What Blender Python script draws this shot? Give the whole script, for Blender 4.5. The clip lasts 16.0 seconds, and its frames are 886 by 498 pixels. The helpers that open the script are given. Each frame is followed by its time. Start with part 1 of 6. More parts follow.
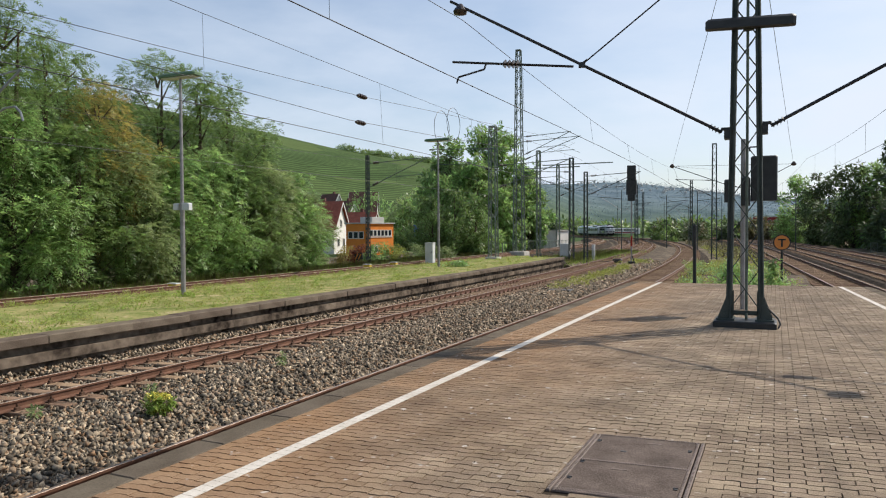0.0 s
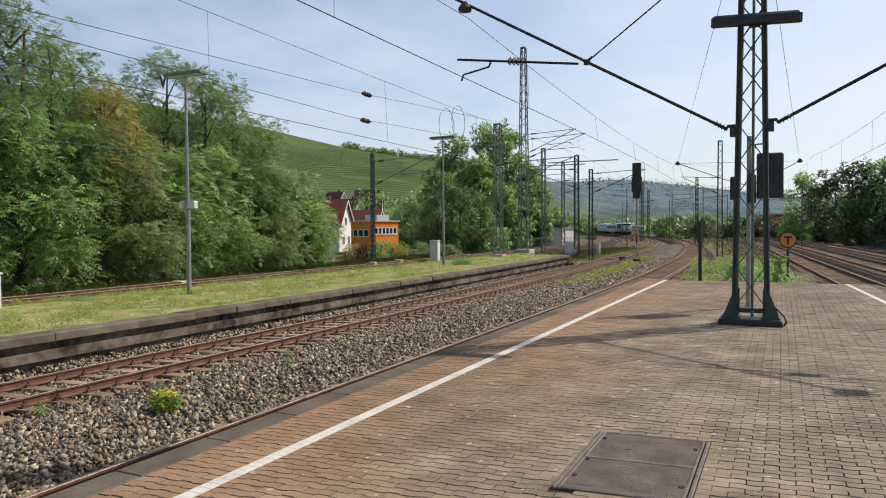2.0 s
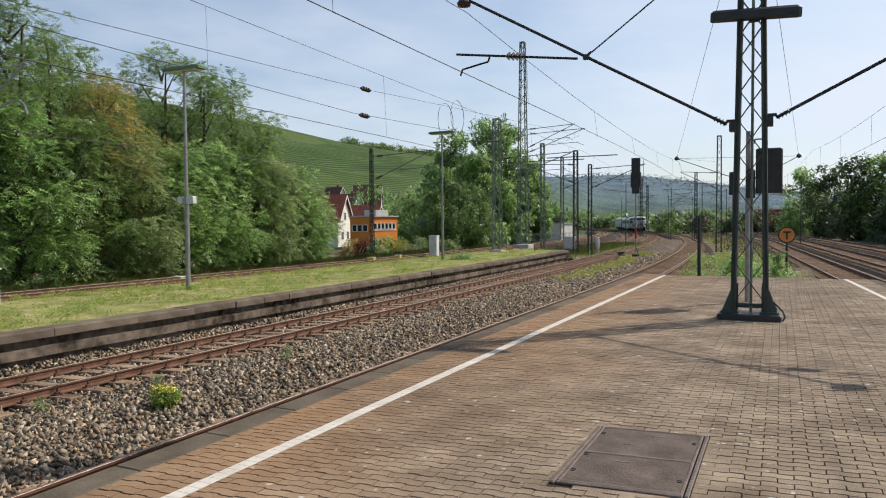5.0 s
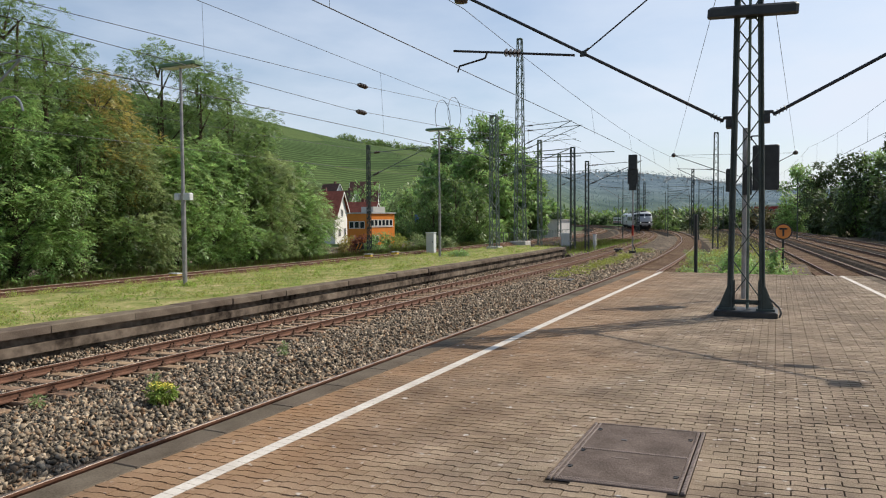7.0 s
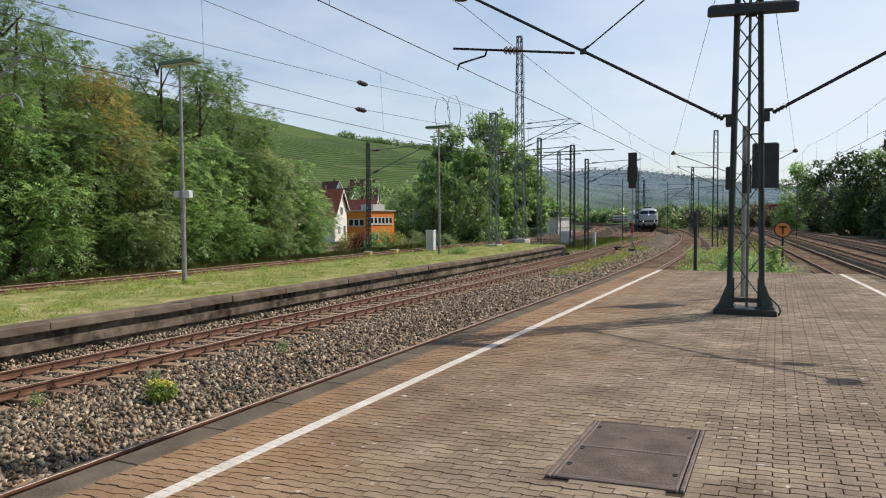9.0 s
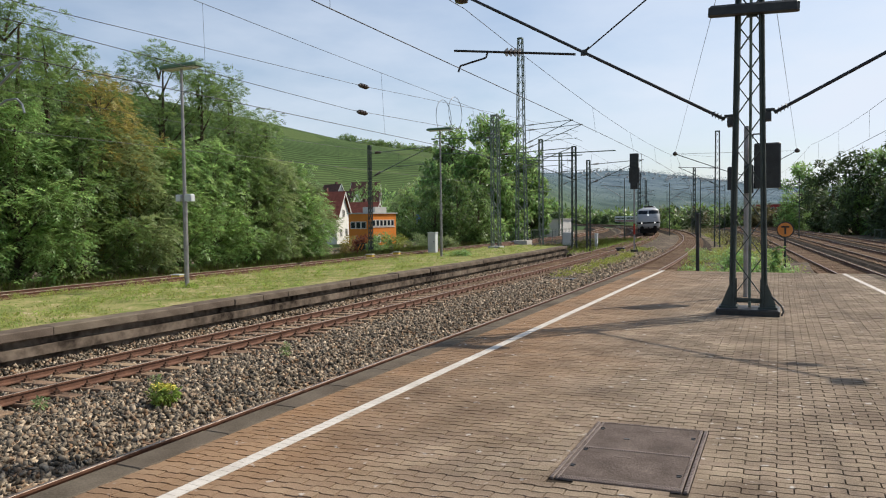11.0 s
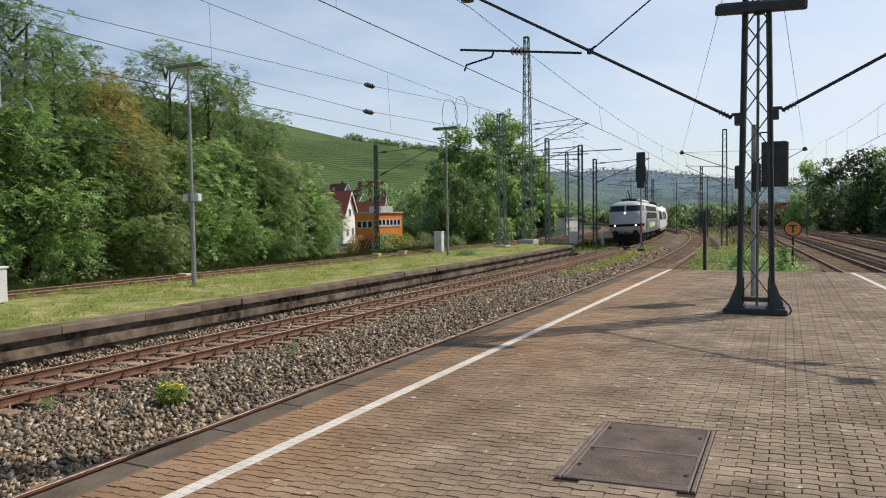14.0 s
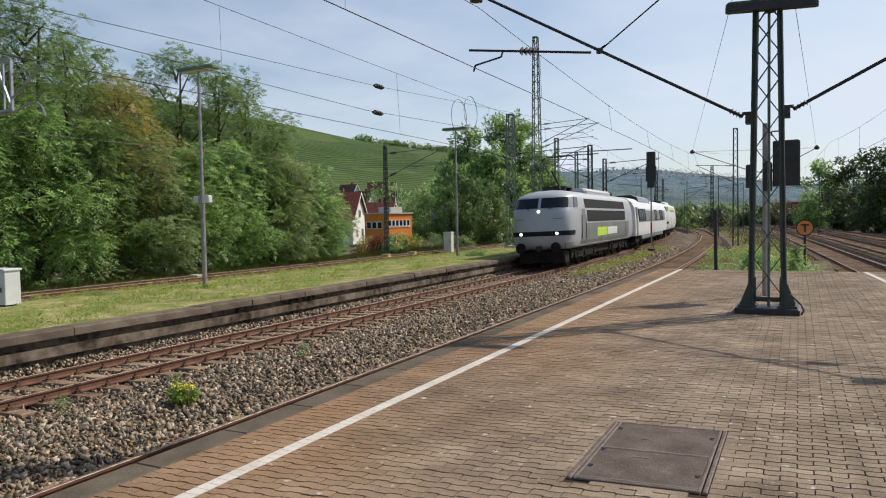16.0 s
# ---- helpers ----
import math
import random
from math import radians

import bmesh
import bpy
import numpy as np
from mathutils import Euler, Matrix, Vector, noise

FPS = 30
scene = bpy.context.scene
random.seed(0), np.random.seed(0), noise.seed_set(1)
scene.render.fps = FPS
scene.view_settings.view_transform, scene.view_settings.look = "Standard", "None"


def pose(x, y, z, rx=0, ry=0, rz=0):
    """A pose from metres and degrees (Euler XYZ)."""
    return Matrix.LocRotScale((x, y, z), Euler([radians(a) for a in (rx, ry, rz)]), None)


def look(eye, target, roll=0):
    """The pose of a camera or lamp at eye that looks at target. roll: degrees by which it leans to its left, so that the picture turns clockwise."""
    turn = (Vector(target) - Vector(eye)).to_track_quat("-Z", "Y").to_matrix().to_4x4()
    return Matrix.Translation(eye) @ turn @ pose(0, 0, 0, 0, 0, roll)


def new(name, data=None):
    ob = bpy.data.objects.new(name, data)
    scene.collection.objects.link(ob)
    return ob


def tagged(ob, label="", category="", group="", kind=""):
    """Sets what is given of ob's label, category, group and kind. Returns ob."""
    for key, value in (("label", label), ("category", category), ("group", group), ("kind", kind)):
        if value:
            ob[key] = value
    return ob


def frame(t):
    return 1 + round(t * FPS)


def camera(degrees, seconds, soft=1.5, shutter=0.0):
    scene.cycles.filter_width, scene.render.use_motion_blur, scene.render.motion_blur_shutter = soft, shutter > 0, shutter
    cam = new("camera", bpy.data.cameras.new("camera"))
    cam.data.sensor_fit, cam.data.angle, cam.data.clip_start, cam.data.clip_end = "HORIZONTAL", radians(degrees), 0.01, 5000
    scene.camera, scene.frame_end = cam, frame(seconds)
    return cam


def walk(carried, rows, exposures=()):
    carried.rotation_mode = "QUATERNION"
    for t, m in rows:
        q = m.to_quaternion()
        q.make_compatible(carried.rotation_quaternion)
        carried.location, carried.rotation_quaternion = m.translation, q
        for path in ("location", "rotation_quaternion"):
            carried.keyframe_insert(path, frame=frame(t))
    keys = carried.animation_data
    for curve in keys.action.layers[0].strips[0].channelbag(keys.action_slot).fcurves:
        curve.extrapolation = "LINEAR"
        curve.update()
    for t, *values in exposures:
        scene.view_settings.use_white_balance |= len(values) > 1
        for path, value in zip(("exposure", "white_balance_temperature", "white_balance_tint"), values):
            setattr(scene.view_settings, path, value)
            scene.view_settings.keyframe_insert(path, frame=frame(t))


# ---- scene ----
cam = camera(63.86, 16.0, soft=1.1)

UNIT = 0.86                     # metres to one unit of the plan below; the train is built in metres
EYE = (0.0, 0.0, 1.95 * UNIT)   # above the platform's paving, which is z = 0
# seconds, degrees to the left of the tracks, degrees upward, lean to the left
TURNS = [
    (0.0, 25.090, -1.503, -0.324),
    (0.5, 25.274, -1.577, -0.418),
    (1.0, 25.356, -1.735, -0.350),
    (1.5, 25.408, -1.745, -0.312),
    (2.0, 25.489, -1.680, -0.389),
    (2.5, 25.611, -1.706, -0.594),
    (3.0, 25.632, -1.911, -0.658),
    (3.5, 25.596, -2.024, -0.544),
    (4.0, 25.504, -2.063, -0.375),
    (6.5, 25.272, -2.162, -0.498),
    (7.0, 25.184, -2.334, -0.399),
    (7.5, 25.153, -2.533, -0.405),
    (8.0, 25.177, -2.603, -0.406),
    (8.5, 25.182, -2.510, -0.447),
    (9.0, 25.153, -2.515, -0.347),
    (11.5, 25.371, -2.246, -0.763),
    (12.0, 25.431, -2.112, -0.794),
    (12.5, 25.601, -2.197, -0.848),
    (13.0, 25.669, -2.359, -0.833),
    (13.5, 25.708, -2.424, -0.757),
    (14.0, 25.819, -2.404, -0.778),
    (14.5, 25.998, -2.342, -0.842),
    (15.0, 26.238, -2.313, -0.955),
    (15.5, 26.444, -2.333, -0.942),
    (16.0, 26.597, -2.347, -1.002),
]


def aim(left, upward, lean):
    a, b = radians(left), radians(upward)
    way = Vector((-math.sin(a) * math.cos(b), math.cos(a) * math.cos(b), math.sin(b)))
    return look(EYE, Vector(EYE) + way, lean)


walk(cam, [(t, aim(a, b, c)) for t, a, b, c in TURNS], [(0.0, 0.0), (3.0, -0.03), (9.0, -0.05), (14.0, -0.09), (16.0, -0.14)])

# ---- light ----
SUN_WAY = Vector((0.62, 0.785, 0.0)).normalized()
SUN_HEIGHT = radians(42)
world = bpy.data.worlds.new("world")
scene.world = world
world.use_nodes = True
wn, wl = world.node_tree.nodes, world.node_tree.links
sky = wn.new("ShaderNodeTexSky")
sky.sky_type = 'NISHITA'
sky.sun_disc = False
sky.sun_elevation = SUN_HEIGHT
sky.sun_rotation = math.atan2(SUN_WAY.x, SUN_WAY.y)
sky.dust_density = 1.2
sky.air_density = 1.1
sky.ozone_density = 3.0
# thin high cloud, streaked along the horizon
coord = wn.new("ShaderNodeTexCoord")
stretch = wn.new("ShaderNodeMapping")
stretch.inputs["Scale"].default_value = (1.3, 1.3, 4.0)
cloud = wn.new("ShaderNodeTexNoise")
cloud.inputs["Scale"].default_value = 2.2
cloud.inputs["Detail"].default_value = 7
cloud.inputs["Roughness"].default_value = 0.55
ramp = wn.new("ShaderNodeValToRGB")
ramp.color_ramp.elements[0].position, ramp.color_ramp.elements[1].position = 0.30, 0.85
ramp.color_ramp.elements[0].color, ramp.color_ramp.elements[1].color = (0.1, 0.1, 0.1, 1), (0.72, 0.72, 0.72, 1)
veil = wn.new("ShaderNodeMix")
veil.data_type = 'RGBA'
veil.inputs["B"].default_value = (6.3, 6.9, 7.9, 1)
wl.new(coord.outputs["Generated"], stretch.inputs["Vector"])
wl.new(stretch.outputs["Vector"], cloud.inputs["Vector"])
wl.new(cloud.outputs["Fac"], ramp.inputs["Fac"])
# the haze thins out overhead
height, thin, fade = wn.new("ShaderNodeSeparateXYZ"), wn.new("ShaderNodeMapRange"), wn.new("ShaderNodeMath")
thin.interpolation_type = 'SMOOTHSTEP'
thin.inputs["From Min"].default_value, thin.inputs["From Max"].default_value = 0.0, 0.55
thin.inputs["To Min"].default_value, thin.inputs["To Max"].default_value = 1.9, 0.1
fade.operation = 'MULTIPLY'
fade.use_clamp = True
wl.new(coord.outputs["Generated"], height.inputs[0])
wl.new(height.outputs["Z"], thin.inputs["Value"])
wl.new(ramp.outputs["Color"], fade.inputs[0])
wl.new(thin.outputs["Result"], fade.inputs[1])
# the haze whitens towards the sun
facing, halo, whole = wn.new("ShaderNodeVectorMath"), wn.new("ShaderNodeMapRange"), wn.new("ShaderNodeMath")
facing.operation = 'DOT_PRODUCT'
facing.inputs[1].default_value = SUN_WAY * math.cos(SUN_HEIGHT) + Vector((0, 0, math.sin(SUN_HEIGHT)))
halo.interpolation_type = 'SMOOTHSTEP'
halo.inputs["From Min"].default_value, halo.inputs["From Max"].default_value = 0.5, 0.98
halo.inputs["To Max"].default_value = 0.75
whole.operation = 'ADD'
whole.use_clamp = True
wl.new(coord.outputs["Generated"], facing.inputs[0])
wl.new(facing.outputs["Value"], halo.inputs["Value"])
wl.new(fade.outputs[0], whole.inputs[0])
wl.new(halo.outputs["Result"], whole.inputs[1])
wl.new(whole.outputs[0], veil.inputs["Factor"])
wl.new(sky.outputs["Color"], veil.inputs["A"])
wl.new(veil.outputs["Result"], wn["Background"].inputs["Color"])
wn["Background"].inputs["Strength"].default_value = 0.128
sun_data = bpy.data.lights.new("sun", 'SUN')
sun_data.energy, sun_data.angle, sun_data.color = 5.0, radians(0.6), (1.0, 0.925, 0.825)
sun = new("sun", sun_data)
sun.matrix_world = look((0, 0, 60), Vector((0, 0, 60)) - (SUN_WAY * math.cos(SUN_HEIGHT) + Vector((0, 0, math.sin(SUN_HEIGHT)))))
scene.view_settings.exposure = 0.0


# ---- materials ----
def material(name, low, high, scale=6.0, rough=0.8, metal=0.0, bump=0.2, fine=60.0, each=0.0, spread=0.15, leaf=0.0, wear=None):
    """A procedural surface: two colours mixed by noise at two scales, with fine relief. each: difference from piece to piece."""
    m = bpy.data.materials.new(name)
    m.use_nodes = True
    n, l = m.node_tree.nodes, m.node_tree.links
    b = n["Principled BSDF"]
    b.inputs["Roughness"].default_value, b.inputs["Metallic"].default_value = rough, metal
    if rough >= 0.8:
        b.inputs["Specular IOR Level"].default_value = 0.15 if rough < 0.9 else 0.04
    geo, tc = n.new("ShaderNodeNewGeometry"), n.new("ShaderNodeTexCoord")
    big, small = n.new("ShaderNodeTexNoise"), n.new("ShaderNodeTexNoise")
    big.inputs["Scale"].default_value, big.inputs["Detail"].default_value = scale, 5
    small.inputs["Scale"].default_value, small.inputs["Detail"].default_value = fine, 4
    for t in (big, small):
        l.new(tc.outputs["Object"], t.inputs["Vector"])
    add = n.new("ShaderNodeMath")
    add.operation = 'MULTIPLY_ADD'
    add.inputs[1].default_value = 0.45
    l.new(small.outputs["Fac"], add.inputs[0])
    half = n.new("ShaderNodeMath")
    half.operation = 'MULTIPLY'
    half.inputs[1].default_value = 0.55
    l.new(big.outputs["Fac"], half.inputs[0])
    l.new(half.outputs[0], add.inputs[2])
    r = n.new("ShaderNodeValToRGB")
    r.color_ramp.elements[0].position, r.color_ramp.elements[1].position = 0.5 - spread, 0.5 + spread
    r.color_ramp.elements[0].color, r.color_ramp.elements[1].color = (*low, 1), (*high, 1)
    if wear:
        e = r.color_ramp.elements.new(min(0.98, 0.5 + spread + 0.1))
        e.color = (*wear, 1)
    l.new(add.outputs[0], r.inputs["Fac"])
    colour = r.outputs["Color"]
    if each:
        hsv, val = n.new("ShaderNodeHueSaturation"), n.new("ShaderNodeMapRange")
        info = n.new("ShaderNodeObjectInfo")
        both = n.new("ShaderNodeMath")
        both.operation = 'ADD'
        l.new(info.outputs["Random"], both.inputs[0])
        l.new(geo.outputs["Random Per Island"], both.inputs[1])
        frac = n.new("ShaderNodeMath")
        frac.operation = 'FRACT'
        l.new(both.outputs[0], frac.inputs[0])
        val.inputs["To Min"].default_value, val.inputs["To Max"].default_value = 1 - each, 1 + each
        l.new(frac.outputs[0], val.inputs["Value"])
        l.new(val.outputs["Result"], hsv.inputs["Value"])
        hue = n.new("ShaderNodeMapRange")
        hue.inputs["To Min"].default_value, hue.inputs["To Max"].default_value = 0.5 - 0.04 * each, 0.5 + 0.04 * each
        l.new(frac.outputs[0], hue.inputs["Value"])
        l.new(hue.outputs["Result"], hsv.inputs["Hue"])
        l.new(colour, hsv.inputs["Color"])
        colour = hsv.outputs["Color"]
    l.new(colour, b.inputs["Base Color"])
    if bump:
        bp = n.new("ShaderNodeBump")
        bp.inputs["Strength"].default_value = bump
        bp.inputs["Distance"].default_value = 0.02
        l.new(add.outputs[0], bp.inputs["Height"])
        l.new(bp.outputs["Normal"], b.inputs["Normal"])
    if leaf:
        tr, mix = n.new("ShaderNodeBsdfTranslucent"), n.new("ShaderNodeMixShader")
        through_leaf = n.new("ShaderNodeHueSaturation")        # light passing a leaf comes out brighter and yellower
        through_leaf.inputs["Value"].default_value, through_leaf.inputs["Saturation"].default_value, through_leaf.inputs["Hue"].default_value = 1.5, 1.0, 0.497
        l.new(colour, through_leaf.inputs["Color"])
        l.new(through_leaf.outputs["Color"], tr.inputs["Color"])
        mix.inputs["Fac"].default_value = leaf
        l.new(b.outputs["BSDF"], mix.inputs[1])
        l.new(tr.outputs["BSDF"], mix.inputs[2])
        l.new(mix.outputs["Shader"], n["Material Output"].inputs["Surface"])
    return m


def glow(name, colour, strength):
    m = bpy.data.materials.new(name)
    m.use_nodes = True
    b = m.node_tree.nodes["Principled BSDF"]
    b.inputs["Base Color"].default_value = (*colour, 1)
    b.inputs["Emission Color"].default_value = (*colour, 1)
    b.inputs["Emission Strength"].default_value = strength
    return m


PAVER = material("paver", (0.13, 0.094, 0.063), (0.37, 0.285, 0.2), 1.6, 0.85, bump=0.7, fine=70, each=0.13, spread=0.17)
JOINT = material("joint", (0.03, 0.023, 0.017), (0.07, 0.055, 0.04), 3, 0.95, fine=120)


def rusty_towards_track(m):
    """Brake dust and rust carried on to the paving from the platform track, in uneven patches."""
    n, l = m.node_tree.nodes, m.node_tree.links
    b = n["Principled BSDF"]
    old = b.inputs["Base Color"].links[0].from_socket
    geo, sep, span = n.new("ShaderNodeNewGeometry"), n.new("ShaderNodeSeparateXYZ"), n.new("ShaderNodeMapRange")
    l.new(geo.outputs["Position"], sep.inputs[0])
    cloud = n.new("ShaderNodeTexNoise")
    cloud.inputs["Scale"].default_value, cloud.inputs["Detail"].default_value = 0.55, 6
    l.new(geo.outputs["Position"], cloud.inputs["Vector"])
    wob = n.new("ShaderNodeMath")
    wob.operation = 'MULTIPLY_ADD'
    wob.inputs[1].default_value = 3.4
    l.new(cloud.outputs["Fac"], wob.inputs[0])
    l.new(sep.outputs["X"], wob.inputs[2])
    span.inputs["From Min"].default_value, span.inputs["From Max"].default_value = 0.4, -2.6
    span.inputs["To Min"].default_value, span.inputs["To Max"].default_value = 0.0, 0.68
    l.new(wob.outputs[0], span.inputs["Value"])
    mix = n.new("ShaderNodeMix")
    mix.data_type = 'RGBA'
    mix.inputs["B"].default_value = (0.32, 0.17, 0.075, 1)
    l.new(span.outputs["Result"], mix.inputs["Factor"])
    l.new(old, mix.inputs["A"])
    # broad dark stains
    broad, deep, stain = n.new("ShaderNodeTexNoise"), n.new("ShaderNodeMapRange"), n.new("ShaderNodeMix")
    broad.inputs["Scale"].default_value, broad.inputs["Detail"].default_value, broad.inputs["Roughness"].default_value = 0.42, 8, 0.68
    l.new(geo.outputs["Position"], broad.inputs["Vector"])
    deep.inputs["From Min"].default_value, deep.inputs["From Max"].default_value = 0.47, 0.66
    deep.inputs["To Max"].default_value = 0.66
    l.new(broad.outputs["Fac"], deep.inputs["Value"])
    stain.data_type = 'RGBA'
    stain.inputs["B"].default_value = (0.125, 0.088, 0.06, 1)
    l.new(deep.outputs["Result"], stain.inputs["Factor"])
    l.new(mix.outputs["Result"], stain.inputs["A"])
    # pale chips and droppings
    spots, pick = n.new("ShaderNodeTexNoise"), n.new("ShaderNodeMapRange")
    spots.inputs["Scale"].default_value, spots.inputs["Detail"].default_value = 9.0, 2
    l.new(geo.outputs["Position"], spots.inputs["Vector"])
    pick.inputs["From Min"].default_value, pick.inputs["From Max"].default_value = 0.665, 0.74
    pick.inputs["To Max"].default_value = 0.75
    l.new(spots.outputs["Fac"], pick.inputs["Value"])
    last = n.new("ShaderNodeMix")
    last.data_type = 'RGBA'
    last.inputs["B"].default_value = (0.58, 0.53, 0.47, 1)
    l.new(pick.outputs["Result"], last.inputs["Factor"])
    l.new(stain.outputs["Result"], last.inputs["A"])
    l.new(last.outputs["Result"], b.inputs["Base Color"])


rusty_towards_track(PAVER)
COPING = material("coping", (0.075, 0.06, 0.044), (0.185, 0.152, 0.115), 1.6, 0.95, bump=0.6, fine=90, each=0.06)
OLDSTONE = material("old_coping", (0.09, 0.07, 0.053), (0.21, 0.168, 0.128), 2.0, 0.95, bump=0.5, fine=50, each=0.15)
OLDWALL = material("old_wall", (0.03, 0.023, 0.018), (0.24, 0.19, 0.145), 0.9, 0.95, bump=0.5, fine=5, spread=0.14)
PAINT = material("line_paint", (0.42, 0.36, 0.29), (0.74, 0.69, 0.61), 2.5, 0.7, bump=0.15, fine=70, spread=0.25)
STONE = material("ballast_stone", (0.48, 0.45, 0.41), (1.12, 1.06, 0.98), 9, 0.85, bump=0, fine=60, spread=0.2)


def stone_colours(m):
    """Each stone is of one kind: dark basalt, grey, rust-stained or pale."""
    n, l = m.node_tree.nodes, m.node_tree.links
    b = n["Principled BSDF"]
    old = b.inputs["Base Color"].links[0].from_socket
    geo, kinds, mul = n.new("ShaderNodeNewGeometry"), n.new("ShaderNodeValToRGB"), n.new("ShaderNodeMix")
    ramp = kinds.color_ramp
    ramp.elements[0].position, ramp.elements[0].color = 0.0, (0.075, 0.066, 0.052, 1)
    ramp.elements[1].position, ramp.elements[1].color = 1.0, (0.72, 0.61, 0.46, 1)
    for at, c in ((.25, (0.155, 0.138, 0.112)), (.45, (0.265, 0.23, 0.182)), (.6, (0.32, 0.205, 0.125)), (.72, (0.37, 0.315, 0.245)), (.9, (0.45, 0.38, 0.29))):
        ramp.elements.new(at).color = (*c, 1)
    mul.data_type, mul.blend_type = 'RGBA', 'MULTIPLY'
    mul.inputs["Factor"].default_value = 1.0
    l.new(geo.outputs["Random Per Island"], kinds.inputs["Fac"])
    l.new(kinds.outputs["Color"], mul.inputs["A"])
    l.new(old, mul.inputs["B"])
    l.new(mul.outputs["Result"], b.inputs["Base Color"])


stone_colours(STONE)
BED = material("ballast_bed", (0.035, 0.027, 0.02), (0.23, 0.182, 0.135), 1.5, 0.95, bump=1.0, fine=11, spread=0.13)
BED_DARK = material("dark_bed", (0.016, 0.013, 0.01), (0.085, 0.066, 0.05), 1.5, 0.95, bump=1.0, fine=11, spread=0.14)
RAIL = material("rail_rust", (0.085, 0.038, 0.022), (0.19, 0.09, 0.052), 5, 0.75, 0.2, bump=0.2, fine=80)
# paler rail head for the siding: light on its rails put into the colour
LIT_HEAD = material("lit_rail_head", (0.34, 0.28, 0.21), (0.58, 0.5, 0.4), 6, 0.7, 0.1, bump=0.1)
TREAD = material("rail_head", (0.2, 0.15, 0.115), (0.34, 0.27, 0.22), 8, 0.5, 0.7, bump=0.05)
SLEEPER = material("sleeper_wood", (0.15, 0.092, 0.058), (0.36, 0.25, 0.165), 3, 0.95, bump=0.5, fine=35, each=0.2)
IRON = material("clip_iron", (0.05, 0.03, 0.02), (0.13, 0.075, 0.05), 9, 0.8, 0.3)
GRASS = material("grass_blade", (0.2, 0.24, 0.06), (0.46, 0.44, 0.18), 0.5, 0.8, bump=0, fine=3, each=0.35, leaf=0.35, spread=0.2)
TURF = material("turf", (0.14, 0.185, 0.045), (0.36, 0.31, 0.14), 1.3, 0.95, bump=0.8, fine=9, spread=0.1, wear=(0.6, 0.48, 0.36))
YARD = material("yard_gravel", (0.06, 0.052, 0.03), (0.21, 0.168, 0.12), 0.22, 0.95, bump=0.9, fine=5, spread=0.11, wear=(0.3, 0.26, 0.19))
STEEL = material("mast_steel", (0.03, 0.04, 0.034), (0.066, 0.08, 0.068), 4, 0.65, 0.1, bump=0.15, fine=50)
# paler copy of the mast steel, with sunlight painted into the colour
STEEL_LIT = material("mast_steel_lit", (0.1, 0.125, 0.1), (0.22, 0.26, 0.21), 4, 0.6, 0.3, bump=0.15, fine=50)
POLE = material("lamp_pole", (0.20, 0.19, 0.18), (0.36, 0.34, 0.33), 5, 0.5, 0.5, bump=0.1)
LAMPHEAD = material("lamp_head", (0.06, 0.12, 0.05), (0.12, 0.2, 0.09), 5, 0.5, bump=0.1)
DARK = material("dark_metal", (0.016, 0.016, 0.016), (0.04, 0.04, 0.038), 6, 0.5, 0.2, bump=0.1)
WIRE = material("wire", (0.03, 0.03, 0.033), (0.06, 0.06, 0.063), 5, 0.5, 0.6, bump=0)
PORCELAIN = material("insulator", (0.03, 0.02, 0.015), (0.07, 0.045, 0.03), 6, 0.25, bump=0)
CONCRETE = material("concrete", (0.33, 0.31, 0.28), (0.56, 0.53, 0.48), 2, 0.9, bump=0.3, fine=40)
GREYBOX = material("cabinet_grey", (0.5, 0.51, 0.5), (0.64, 0.65, 0.64), 2, 0.55, bump=0.08)
BARK = material("bark", (0.05, 0.038, 0.027), (0.13, 0.10, 0.075), 3, 0.95, bump=0.8, fine=25)
COVER = material("cover_plate", (0.07, 0.052, 0.042), (0.16, 0.122, 0.1), 3.5, 0.85, 0.0, bump=0.6, fine=60, spread=0.13, wear=(0.26, 0.21, 0.18))
COVERRIM = material("cover_rim", (0.13, 0.097, 0.08), (0.25, 0.195, 0.165), 6, 0.75, 0.1, bump=0.3)


